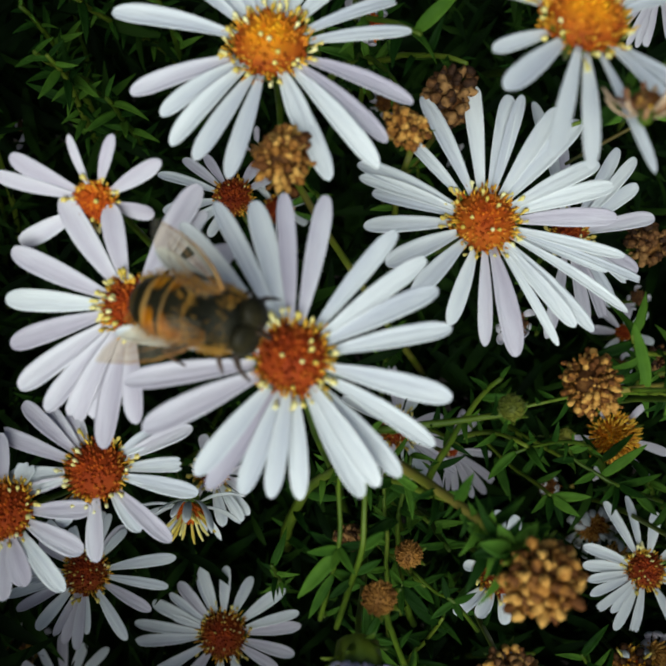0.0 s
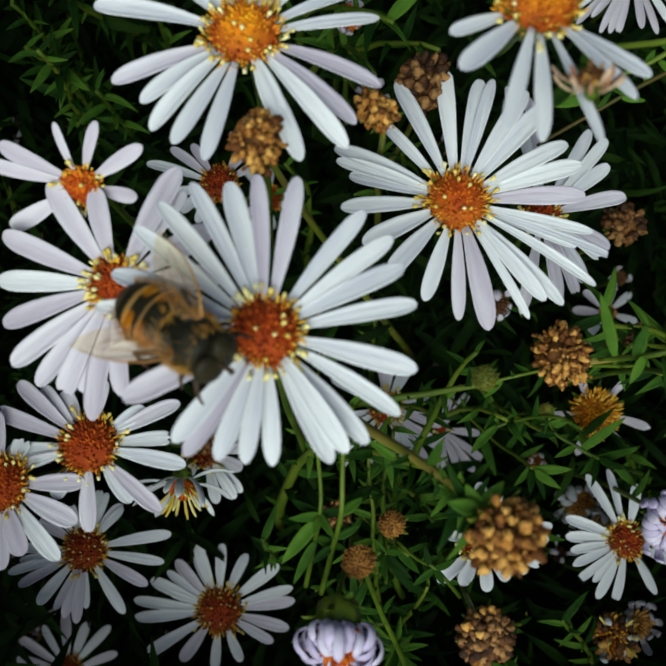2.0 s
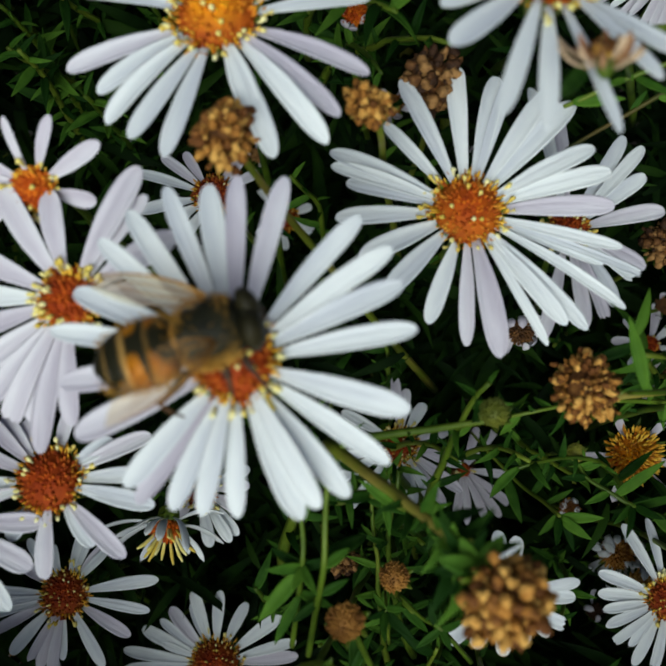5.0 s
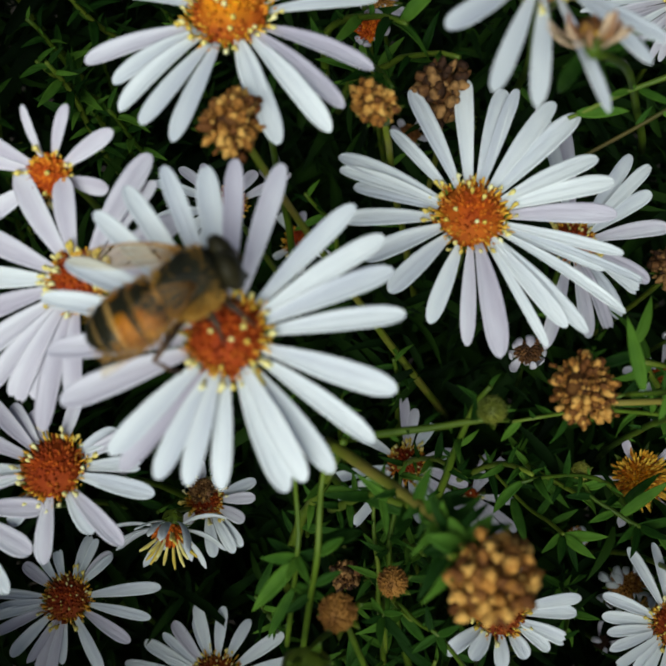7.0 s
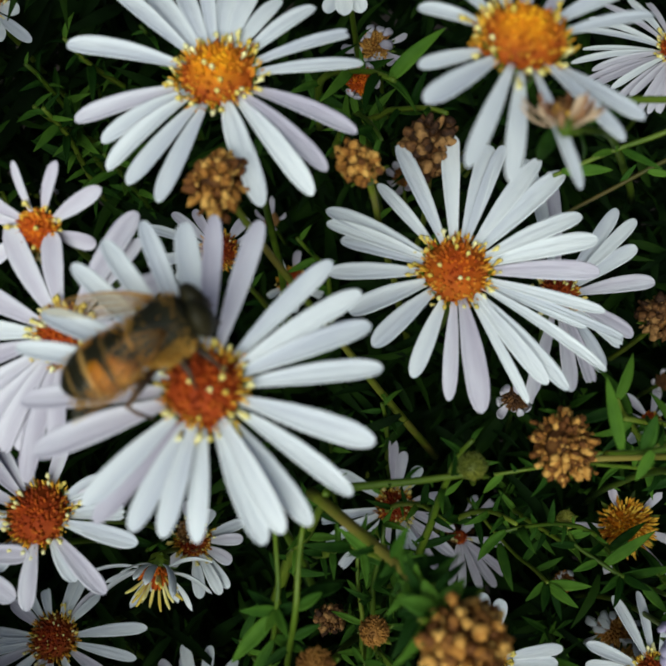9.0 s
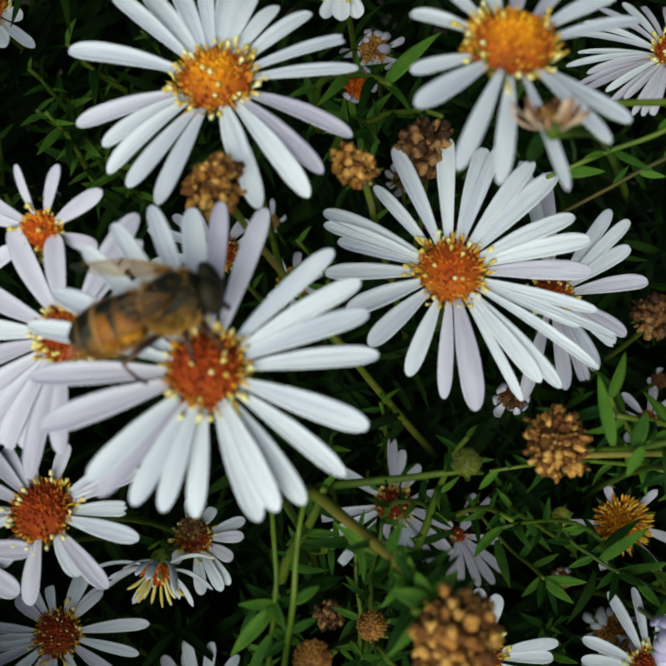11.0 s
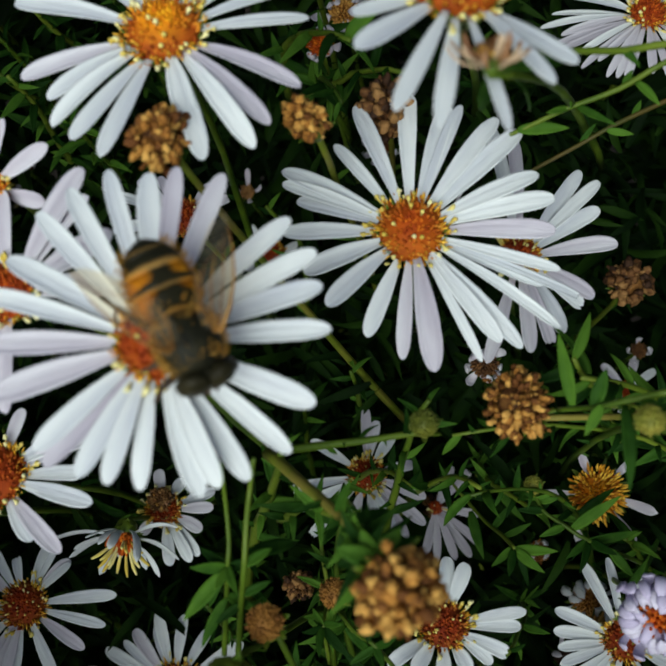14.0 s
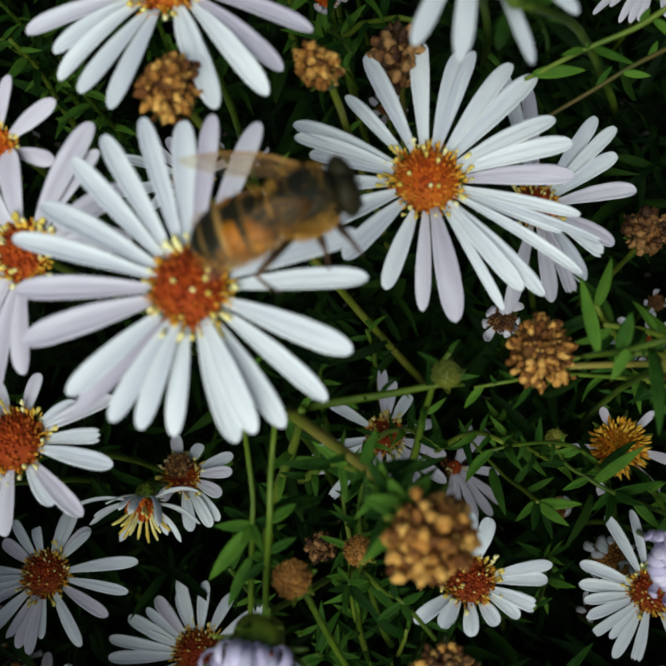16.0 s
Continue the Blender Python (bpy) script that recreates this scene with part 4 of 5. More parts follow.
def branched_stem(line, thick, leaves, mat=STEM):
    """A stem through a few points with leaves from point to point, each (foot, tip, breadth), their faces to the light."""
    rng = random.Random(int(line[0][0] * 10))
    m = facing(line[0], (0, 0, 1))
    root = tagged(new("leafy_stem"), "slender green stem with narrow pointed leaves", "plant stem", "leafy aster stems")
    root.matrix_basis = m
    inv = m.inverted() @ BANK
    pts = [Vector(p) for p in line]
    fine = []
    for k in range(len(pts) - 1):
        a, b, c, d = pts[max(k - 1, 0)], pts[k], pts[k + 1], pts[min(k + 2, len(pts) - 1)]
        for q in range(4):
            u = q / 4
            fine.append(0.5 * (2 * b + (c - a) * u + (2 * a - 5 * b + 4 * c - d) * u * u + (3 * b - a - 3 * c + d) * u ** 3))
    fine.append(pts[-1])
    stem = part("stem", mesh("stem", *tube(fine, [thick * (0.8 + 0.4 * k / len(fine)) for k in range(len(fine))], 7), mat), root, inv)
    for foot, tip, broad in leaves:
        way = Vector(tip) - Vector(foot)
        x = way.normalized()
        z = Vector((rng.uniform(-0.4, 0.4), rng.uniform(-0.4, 0.3), 1))
        z = (z - x * z.dot(x)).normalized()
        turn = Matrix((x, z.cross(x), z)).transposed().to_4x4()
        sag = rng.uniform(0.05, 0.25)
        blade = strap(way.length, broad, leaf_profile, sag, sag, 0.2, -0.02, 0.12, 9, 4, 0, rng.uniform(-0.08, 0.08), 0, rng.uniform(-0.3, 0.3))
        part("leaf", mesh("leaf", *blade, LEAF), stem, Matrix.Translation(Vector(foot) * MM) @ turn)
    return root


branched_stem([(0.9, -13.1, 14.0), (0.6, -16.5, 10.0), (0.8, -20.9, 8.0), (0.6, -23.6, 7.0), (-0.2, -28.0, 3.0), (-1.6, -34.7, -4.0)], 0.27, [((0.6, -23.8, 7.0), (-2.8, -23.6, 9.0), 1.3), ((0.5, -24.2, 7.0), (-4.0, -29.5, 6.0), 1.7), ((0.6, -23.6, 7.0), (-2.7, -22.1, 6.0), 1.1), ((0.7, -23.8, 7.0), (3.8, -22.8, 8.0), 1.2), ((0.1, -27.0, 4.0), (3.7, -28.2, 6.0), 1.2), ((0.6, -23.6, 7.0), (2.4, -26.0, 10.0), 1.0), ((0.0, -27.4, 4.0), (-3.1, -32.8, 2.0), 1.2), ((0.7, -23.8, 7.0), (-0.2, -25.9, 9.0), 1.0)])
branched_stem([(4.3, -12.5, 15.0), (3.5, -15.5, 12.0), (3.3, -18.8, 12.0), (3.1, -23.0, 11.0), (2.0, -27.9, 6.0), (0.4, -35.1, -2.0)], 0.30, [((3.2, -23.0, 11.0), (5.6, -21.3, 10.0), 1.2), ((3.2, -21.8, 11.0), (6.9, -20.7, 2.0), 1.6), ((2.5, -26.3, 8.0), (5.4, -24.9, 8.0), 1.0), ((2.1, -27.5, 6.0), (-0.5, -29.7, 6.0), 1.0)])
branched_stem([(10.2, -30.6, -12.0), (12.9, -32.8, -10.0), (15.1, -33.6, -8.0), (18.7, -38.4, -12.0)], 0.25, [((15.1, -33.6, -8.0), (12.1, -35.7, -8.0), 1.0), ((15.1, -33.6, -8.0), (16.3, -35.6, -7.0), 1.0), ((15.1, -33.6, -8.0), (17.7, -32.1, -6.0), 1.0), ((14.4, -33.3, -8.0), (13.8, -30.3, -8.0), 0.9), ((13.3, -32.8, -9.0), (16.0, -32.2, -9.0), 0.8)])
branched_stem([(8.6, -30.5, -14.0), (8.8, -32.1, -10.0), (9.0, -37.4, -16.0)], 0.22, [((8.7, -32.1, -10.0), (6.4, -32.8, -9.0), 1.0), ((8.7, -32.1, -10.0), (8.5, -35.2, -8.0), 1.1), ((8.7, -32.1, -10.0), (12.0, -35.4, -9.0), 1.3), ((8.8, -31.8, -10.0), (11.1, -31.2, -8.0), 0.9), ((8.7, -31.9, -10.0), (7.2, -30.2, -11.0), 0.9)])
branched_stem([(21.6, -13.9, -52.0), (24.3, -17.1, -48.0), (28.2, -21.1, -42.0), (30.4, -22.5, -35.0), (32.0, -23.9, -30.0)], 0.27, [((32.0, -23.9, -30.0), (37.4, -23.7, -28.0), 1.5), ((32.0, -23.9, -30.0), (35.7, -26.6, -28.0), 1.5), ((31.7, -23.9, -30.0), (31.4, -27.4, -28.0), 1.2), ((31.4, -23.7, -30.0), (28.9, -26.3, -29.0), 1.1), ((32.3, -23.9, -30.0), (34.2, -28.7, -31.0), 1.0), ((26.3, -20.0, -45.0), (28.1, -26.8, -43.0), 1.6), ((29.4, -21.9, -39.0), (31.6, -18.8, -38.0), 1.1), ((24.8, -17.6, -47.0), (30.6, -18.2, -46.0), 1.0), ((30.7, -22.7, -35.0), (34.3, -20.5, -34.0), 1.0)])
branched_stem([(34.5, -15.9, -32.0), (35.6, -18.6, -31.0), (38.5, -20.5, -30.0), (41.6, -22.3, -30.0), (49.6, -25.4, -34.0)], 0.29, [((41.6, -22.3, -30.0), (48.1, -20.3, -30.0), 1.4), ((41.6, -22.3, -30.0), (40.2, -26.3, -28.0), 1.3), ((41.9, -22.3, -30.0), (44.9, -23.6, -27.0), 1.3), ((41.4, -22.2, -30.0), (38.5, -24.5, -28.0), 1.1), ((39.3, -21.0, -30.0), (45.1, -15.7, -28.0), 1.6), ((38.5, -20.5, -30.0), (35.1, -22.1, -29.0), 1.1), ((35.8, -18.7, -31.0), (32.1, -18.4, -30.0), 1.1), ((44.5, -23.4, -31.0), (47.9, -27.0, -31.0), 1.4), ((35.3, -17.6, -32.0), (37.8, -17.0, -31.0), 0.9)])
branched_stem([(33.8, -6.4, 4.0), (36.9, -6.2, 8.0), (39.4, -5.6, 10.0), (43.5, -4.6, 12.0)], 0.32, [((35.1, -6.0, 6.0), (33.9, 1.5, 6.0), 1.4), ((39.5, -5.9, 10.0), (39.9, -14.2, 12.0), 1.4), ((36.9, -6.2, 8.0), (38.0, -2.4, 9.0), 1.5), ((37.6, -6.0, 9.0), (35.7, -8.9, 9.0), 1.2), ((41.3, -5.3, 11.0), (43.4, -8.7, 12.0), 1.7)])
branched_stem([(15.9, -19.8, 22.0), (17.0, -20.6, 23.0), (18.2, -21.3, 24.0)], 0.29, [((17.1, -20.6, 24.0), (13.6, -19.3, 25.0), 1.8), ((17.2, -20.6, 24.0), (18.8, -17.4, 25.0), 1.7), ((16.9, -20.6, 24.0), (14.4, -22.5, 25.0), 1.6), ((16.9, -20.4, 24.0), (15.5, -17.9, 24.0), 1.5), ((16.4, -20.2, 23.0), (13.3, -21.3, 22.0), 1.4), ((17.4, -20.9, 24.0), (17.6, -23.7, 24.0), 1.4)])
branched_stem([(28.7, 25.0, -3.0), (30.4, 25.5, -2.0), (34.8, 27.1, 0.0), (40.0, 28.6, 2.0), (44.1, 30.6, 4.0), (51.6, 34.3, 4.0)], 0.31, [((29.5, 25.2, -2.0), (35.2, 25.8, -2.0), 1.45), ((35.7, 27.4, 0.0), (39.3, 23.9, 3.0), 0.9), ((34.8, 27.1, 0.0), (32.3, 25.9, 2.0), 0.8), ((41.6, 29.0, 3.0), (44.0, 26.2, 4.0), 1.0), ((40.5, 28.8, 2.0), (41.2, 30.3, 3.0), 0.9)])
branched_stem([(29.7, 21.6, -11.0), (32.0, 22.9, -10.0), (36.9, 25.5, -9.0), (41.1, 27.8, -8.0), (46.5, 30.5, -8.0), (54.9, 34.8, -8.0)], 0.27, [((37.3, 25.8, -9.0), (38.8, 28.1, -8.0), 0.7), ((40.2, 27.1, -8.0), (43.3, 26.7, -8.0), 0.9), ((43.1, 28.7, -8.0), (44.1, 30.8, -8.0), 0.8)], STEM_RUSTY)
branched_stem([(25.9, 20.7, 28.0), (27.7, 23.1, 24.0), (30.6, 26.0, 19.0), (34.9, 27.3, 16.0), (38.4, 28.1, 14.0), (42.3, 29.1, 13.0), (49.4, 30.3, 12.0)], 0.36, [((26.5, 21.4, 27.0), (30.7, 22.0, 27.0), 1.5), ((26.0, 20.8, 28.0), (24.7, 20.0, 20.0), 1.5), ((26.7, 21.8, 26.0), (29.4, 22.2, 15.0), 1.2), ((38.4, 28.1, 14.0), (40.1, 26.5, 14.0), 0.9), ((27.7, 23.1, 24.0), (28.3, 25.0, 24.0), 1.2)])
leafy_stem((-38.3, 37.2, -17.0), (0.1, -0.1, -1), 40, 300, 26, 1.04, 0.6)
leafy_stem((-32.1, 33.3, -25.0), (0.1, -0.1, -1), 40, 301, 20, 1.04, 0.6)
leafy_stem((16.4, 32.9, -5.0), (-0.8, 0.5, -0.6), 45, 302, 14, 1.04, 0.6)
leafy_stem((36.3, -0.3, -4.0), (0.5, -0.5, -0.8), 45, 303, 16, 1.12, 0.6)
leafy_stem((41.3, -5.2, -10.0), (0.9, 0.1, -0.5), 45, 304, 16, 0.96, 0.6)
leafy_stem((47.0, -22.1, -34.0), (0.5, -0.2, -0.8), 45, 305, 22, 1.04, 0.6)
leafy_stem((17.4, -20.1, 14.0), (-0.7, 0.4, -0.7), 40, 307, 12, 1.04, 0.6)
leafy_stem((20.4, -5.5, -4.0), (-0.3, -0.5, -0.8), 40, 308, 10, 0.96, 0.6)
leafy_stem((-8.7, -32.9, -25.0), (0.1, -0.4, -1), 45, 310, 18, 0.88, 0.6)
leafy_stem((12.0, -33.1, -14.0), (-0.5, 0.3, -0.8), 45, 311, 16, 0.96, 0.6)
leafy_stem((4.3, -41.5, -16.0), (0.1, -0.3, -1), 40, 312, 20, 0.96, 0.6)
leafy_stem((17.8, -16.0, -25.0), (-0.6, 0.3, -0.8), 45, 313, 16, 0.88, 0.6)
leafy_stem((26.9, -15.7, -22.0), (-0.4, 0.4, -0.8), 45, 314, 16, 0.88, 0.6)
leafy_stem((13.3, -26.3, -22.0), (-0.3, 0.3, -0.9), 45, 315, 18, 0.88, 0.6)
leafy_stem((37.1, -2.4, -4.0), (0.95, -0.12, -0.4), 40, 316, 10, 1.3, 0.6)
leafy_stem((10.3, 35.0, 0.0), (-0.5, 0.5, -0.8), 40, 319, 10, 1.28, 0.6)
leafy_stem((35.5, -19.1, -32.0), (-0.5, 0.4, -0.8), 45, 321, 22, 0.96, 0.6)
leafy_stem((15.7, -29.3, -18.0), (-0.3, 0.3, -0.9), 40, 323, 18, 0.96, 0.6)
leafy_stem((8.4, -0.3, -35.0), (0.2, -0.3, -1), 45, 326, 16, 0.8, 0.6)
leafy_stem((-5.1, 23.8, -35.0), (0.2, -0.3, -1), 45, 327, 16, 0.8, 0.6)
leafy_stem((-40.9, 38.5, -20.0), (0.1, -0.1, -1), 40, 328, 24, 1.04, 0.6)
leafy_stem((8.3, -17.9, -28.0), (0.1, -0.1, -1), 40, 329, 10, 1.04, 0.6)
leafy_stem((-43.5, 45.4, -22.0), (0.1, -0.1, -1), 40, 330, 26, 0.9, 0.6)
leafy_stem((-38.9, 50.1, -24.0), (0.1, -0.1, -1), 40, 331, 26, 0.9, 0.6)
leafy_stem((-29.7, 54.6, -30.0), (0.1, -0.1, -1), 40, 334, 24, 0.9, 0.6)
leafy_stem((23.1, -9.3, -7.0), (1, 0.16, -0.12), 60, 335, 22, 0.8, 0.4)
leafy_stem((10.3, -16.1, -15.0), (0, -1, -0.25), 35, 337, 16, 0.9, 0.5)
leafy_stem((7.0, -18.9, -18.0), (0.05, -1, -0.25), 35, 338, 16, 0.9, 0.45)
leafy_stem((25.7, -16.8, -24.0), (0.8, 0.35, -0.3), 35, 340, 16, 0.9, 0.45)
leafy_stem((8.5, 31.1, -10.0), (-0.4, 0.8, -0.5), 35, 341, 8, 1.0, 0.5)
leafy_stem((10.0, -45.0, -15.0), (0.2, -0.5, -0.8), 45, 342, 20, 0.96, 0.5)
leafy_stem((25.0, -47.0, -16.0), (0.3, -0.5, -0.8), 45, 343, 20, 0.96, 0.5)
leafy_stem((34.0, -44.0, -20.0), (0.4, -0.4, -0.8), 45, 344, 20, 0.96, 0.5)
leafy_stem((15.0, -39.0, -20.0), (-0.2, -0.4, -0.9), 45, 345, 18, 0.9, 0.5)
leafy_stem((31.0, -37.0, -26.0), (0.3, 0.3, -0.9), 45, 346, 18, 0.9, 0.5)
leafy_stem((17.5, -20.5, 24.2), (-0.46, 0.31, -0.83), 10, 398, 16, 0.95, 0.5)
leafy_stem((4.5, -12.0, 0.0), (-0.1, -0.35, -0.9), 60, 399, 12, 1.0, 0.9)
rng_shoots = random.Random(21)
k = 0
while k < 46:
    tip = (rng_shoots.uniform(-60, 75), rng_shoots.uniform(-80, 65), rng_shoots.uniform(-62, -30))
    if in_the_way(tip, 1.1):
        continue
    way, length = (rng_shoots.uniform(-0.6, 0.6), rng_shoots.uniform(-0.6, 0.4), -0.9), rng_shoots.uniform(40, 60)
    # a dark hollow up the slope stays empty
    if not (tip[0] > 25 and 2 < tip[1] < 42):
        leafy_stem(tip, way, length, k, 14)
    k += 1


# ---- the mass of leaves below ----
def deep_foliage():
    rng = random.Random(77)
    forms = [strap(6 + 2.2 * k, 1.1 + 0.3 * k, leaf_profile, 0.2, 0.5, 0.22, 0, 0.0, 4, 2, 0, 0.1 * (k - 1), 0, 0.3) for k in range(3)]
    verts, faces = [], []
    for k in range(24000):
        if k < 10000:
            p = Vector((rng.uniform(-75, 95), rng.uniform(-95, 80), 0))
            p.z = rng.uniform(-120, -38)
        elif k < 14000:
            p = Vector((rng.uniform(-240, 240), rng.uniform(-240, 240), rng.uniform(-260, -70)))
        else:
            # an unseen ring of taller leaves, added to shade the deeper flowers
            a = rng.uniform(0, 2 * math.pi)
            d = rng.uniform(1.0, 1.9) if rng.random() < 0.6 else rng.uniform(0.86, 1.1)
            high = 34 + 12 * max(0.0, -math.sin(a + 0.6))
            p = Vector((11 + 76 * d * math.cos(a), -2 + 73 * d * math.sin(a), rng.uniform(-75, high - 30 * (d - 1))))
            # its nearest leaves stay high and on the left, to darken the flowers there
            if d < 1 and (p.z < 12 or not 2.3 < a < 3.9):
                continue
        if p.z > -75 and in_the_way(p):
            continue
        way = Vector((rng.uniform(-1, 1), rng.uniform(-1, 1), rng.uniform(-0.3, 0.9)))
        m = Matrix.Translation(p) @ way.to_track_quat("X", "Z").to_matrix().to_4x4() @ Matrix.Rotation(rng.uniform(-1, 1), 4, "X") @ Matrix.Scale(rng.uniform(0.7, 1.3) * (2.2 if p.z < -80 else 1.6 if k >= 14000 else 1.0), 4)
        v, f = rng.choice(forms)
        base = len(verts)
        half = len(v) // 2
        verts += [m @ Vector(q) for q in v[:half]]
        faces += [tuple(base + c for c in q) for q in f if max(q) < half]
    ob = new("foliage", mesh("foliage", verts, faces, SHADED_FOLIAGE))
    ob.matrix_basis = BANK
    tagged(ob, "dense narrow aster leaves, their green darkened with shade, some added out of view", "foliage", kind="stuff")


deep_foliage()


def stalks():
    rng = random.Random(4)
    for k in range(36):
        top = BANK @ (Vector((rng.uniform(-150, 150), rng.uniform(-150, 150), rng.uniform(-110, -70))) * MM)
        foot = Vector((top.x * 0.6 + rng.uniform(-0.05, 0.05), top.y * 0.6 + rng.uniform(-0.05, 0.05), -0.02))
        line = [foot.lerp(top, q / 6) / MM + Vector((rng.uniform(-9, 9), rng.uniform(-9, 9), 0)) * (1 if 0 < q < 6 else 0) for q in range(7)]
        tagged(new("plant_stalk", mesh("plant_stalk", *tube(line, [2.6 - 0.2 * q for q in range(7)], 7), STEM_BROWN)), "tall green-brown aster stalk rising from the soil", "plant stem", "aster stalks")


stalks()


def ground():
    verts, faces, n = [], [], 24
    for i in range(n + 1):
        for j in range(n + 1):
            u, v = 2 * i / n - 1, 2 * j / n - 1
            x, y = 300 * u ** 5 + 1.5 * u, 300 * v ** 5 + 1.5 * v
            verts.append((x * 1000, y * 1000, 15 * math.sin(3 * x) * math.cos(2 * y)))
    for i in range(n):
        for j in range(n):
            a = i * (n + 1) + j
            faces.append((a, a + n + 1, a + n + 2, a + 1))
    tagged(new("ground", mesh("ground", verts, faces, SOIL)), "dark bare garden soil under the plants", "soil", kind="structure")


ground()

# ---- the drone fly; x ahead, z its back ----
def drone_fly():
    root = tagged(new("drone_fly"), "olive-black and orange drone fly feeding on an aster", "fly")
    hair = random.Random(5)
    # thorax: olive black, with a fringe of tawny hair
    body = lathe([(-2.6, 0.6, 0.1), (-2.3, 1.5, 0.2), (-1.2, 2.15, 0.25), (0.2, 2.3, 0.3), (1.3, 2.2, 0.25), (2.0, 1.85, 0.1), (2.45, 1.2, 0), (2.6, 0.6, 0)], 20, 0.9)
    thorax = part("thorax", mesh("thorax", *body, FLY_DARK), root)
    tufts = []
    for k in range(2400):
        a, x = hair.uniform(0, 2 * math.pi), hair.uniform(-2.3, 2.0)
        if math.sin(a) > 0.3 and hair.random() < (0.97 if -1.3 < x < 1.5 else 0.6):
            continue
        r = 2.2 * math.sqrt(max(0.05, 1 - (x / 2.7) ** 2))
        p = Vector((x, r * math.cos(a), 0.25 + 0.9 * r * math.sin(a)))
        way = Vector((-0.5, math.cos(a), math.sin(a))) + Vector((hair.uniform(-0.5, 0.5), hair.uniform(-0.5, 0.5), hair.uniform(-0.5, 0.5)))
        tufts.append((tube([(0, 0, 0), (0.4, 0, 0), (0.8, 0, 0.05)], [0.04, 0.03, 0.006], 3), Matrix.Translation(p) @ way.to_track_quat("X", "Z").to_matrix().to_4x4()))
    for k in range(500):
        a, x = hair.uniform(0, 2 * math.pi), hair.uniform(-8.2, -2.4)
        if math.sin(a) > 0.5 and (x < -3.4 or hair.random() < 0.5):
            continue
        r = 2.5 * math.sqrt(max(0.05, 1 - ((x + 4.6) / 4.2) ** 2))
        p = Vector((x, r * math.cos(a), 0.72 * r * math.sin(a)))
        way = Vector((-0.9, math.cos(a), math.sin(a))) + Vector((hair.uniform(-0.4, 0.4), hair.uniform(-0.4, 0.4), hair.uniform(-0.4, 0.4)))
        tufts.append((tube([(0, 0, 0), (0.4, 0, 0), (0.75, 0, 0.05)], [0.05, 0.035, 0.01], 3), Matrix.Translation(p) @ way.to_track_quat("X", "Z").to_matrix().to_4x4()))
    part("hair_fringe", mesh("hair_fringe", *joined(tufts), HAIR), thorax, None, "tawny hair round the thorax")
    part("scutellum", mesh("scutellum", *joined([(ball(0.9, 6, 10, 0.55), Matrix.Translation((-2.35, 0, 0.95)) @ Matrix.Diagonal((0.7, 1.25, 1, 1)))]), FLY_PALE), root, None, "tawny scutellum")
    # abdomen in four segments, each with its own markings
    prof = [(-2.4, 1.5), (-3.1, 2.3), (-4.4, 2.55), (-5.8, 2.45), (-7.2, 2.0), (-8.2, 1.25), (-8.7, 0.4)]

    def radius(x):
        for (x0, r0), (x1, r1) in zip(prof, prof[1:]):
            if x1 <= x <= x0:
                return r0 + (r1 - r0) * (x0 - x) / (x0 - x1)
        return 0.3

    cuts = [-2.4, -4.2, -5.75, -7.2, -8.7]
    for k in range(4):
        a, b = cuts[k], cuts[k + 1]
        rings = []
        for s in range(6):
            x = a + (b - a) * s / 5
            rings.append((x, max(0.12, radius(x) * (1.0 + 0.03 * math.sin(math.pi * s / 5))), -0.05 * (x + 2.4) * 0.4))
        part("abdomen_segment", mesh("abdomen_segment", *lathe(rings, 20, 0.72), FLY_BANDED), root, None, "black and orange segment" if k < 2 else "black segment with a tawny edge")
    # head with two large eyes
    head = part("head", mesh("head", *joined([(ball(1.55, 8, 14, 0.95), Matrix.Translation((2.85, 0, -0.05)) @ Matrix.Diagonal((0.55, 1.3, 1, 1)))]), FLY_DARK), root)
    for sgn in (-1, 1):
        part("eye", mesh("eye", *joined([(ball(1.42, 9, 14, 1.15), Matrix.Translation((2.95, sgn * 1.02, 0.2)) @ Matrix.Rotation(sgn * 0.25, 4, "Z") @ Matrix.Diagonal((0.6, 0.98, 1, 1)))]), FLY_EYE), head, None, "large olive-black eye")
        part("antenna", mesh("antenna", *tube([(3.55, sgn * 0.2, 0.35), (3.9, sgn * 0.3, 0.3), (4.1, sgn * 0.35, 0.1)], [0.1, 0.14, 0.06], 5), FLY_LEG), head)
    part("mouthpart", mesh("mouthpart", *tube([(3.2, 0, -1.0), (3.4, 0, -1.7), (3.5, 0, -2.2)], [0.3, 0.22, 0.28], 6), FLY_LEG), head)
    # wings, half spread
    for sgn in (-1, 1):
        n, rows_v, wf = 12, [], []
        for i in range(n + 1):
            s = i / n
            w = 3.1 * math.sin(math.pi * min(1.0, 0.06 + 0.94 * s ** 0.8)) ** 0.65 + 0.15
            for j in range(5):
                v = j / 4
                rows_v.append((-9.6 * s, -sgn * (w * (v - 0.3)), 0.25 * math.sin(3 * s) - 0.2 * v * s))
        for i in range(n):
            for j in range(4):
                q = i * 5 + j
                wf.append((q, q + 1, q + 6, q + 5))
        m = pose(0.0005, sgn * 0.0017, 0.0016, 0, 0, 0) @ Matrix.Rotation(-sgn * radians(28), 4, "Z") @ Matrix.Rotation(radians(6), 4, "Y") @ Matrix.Rotation(sgn * radians(-18), 4, "X")
        wing = part("wing", mesh("wing", rows_v, wf, WING), root, m, "clear brown-veined wing")
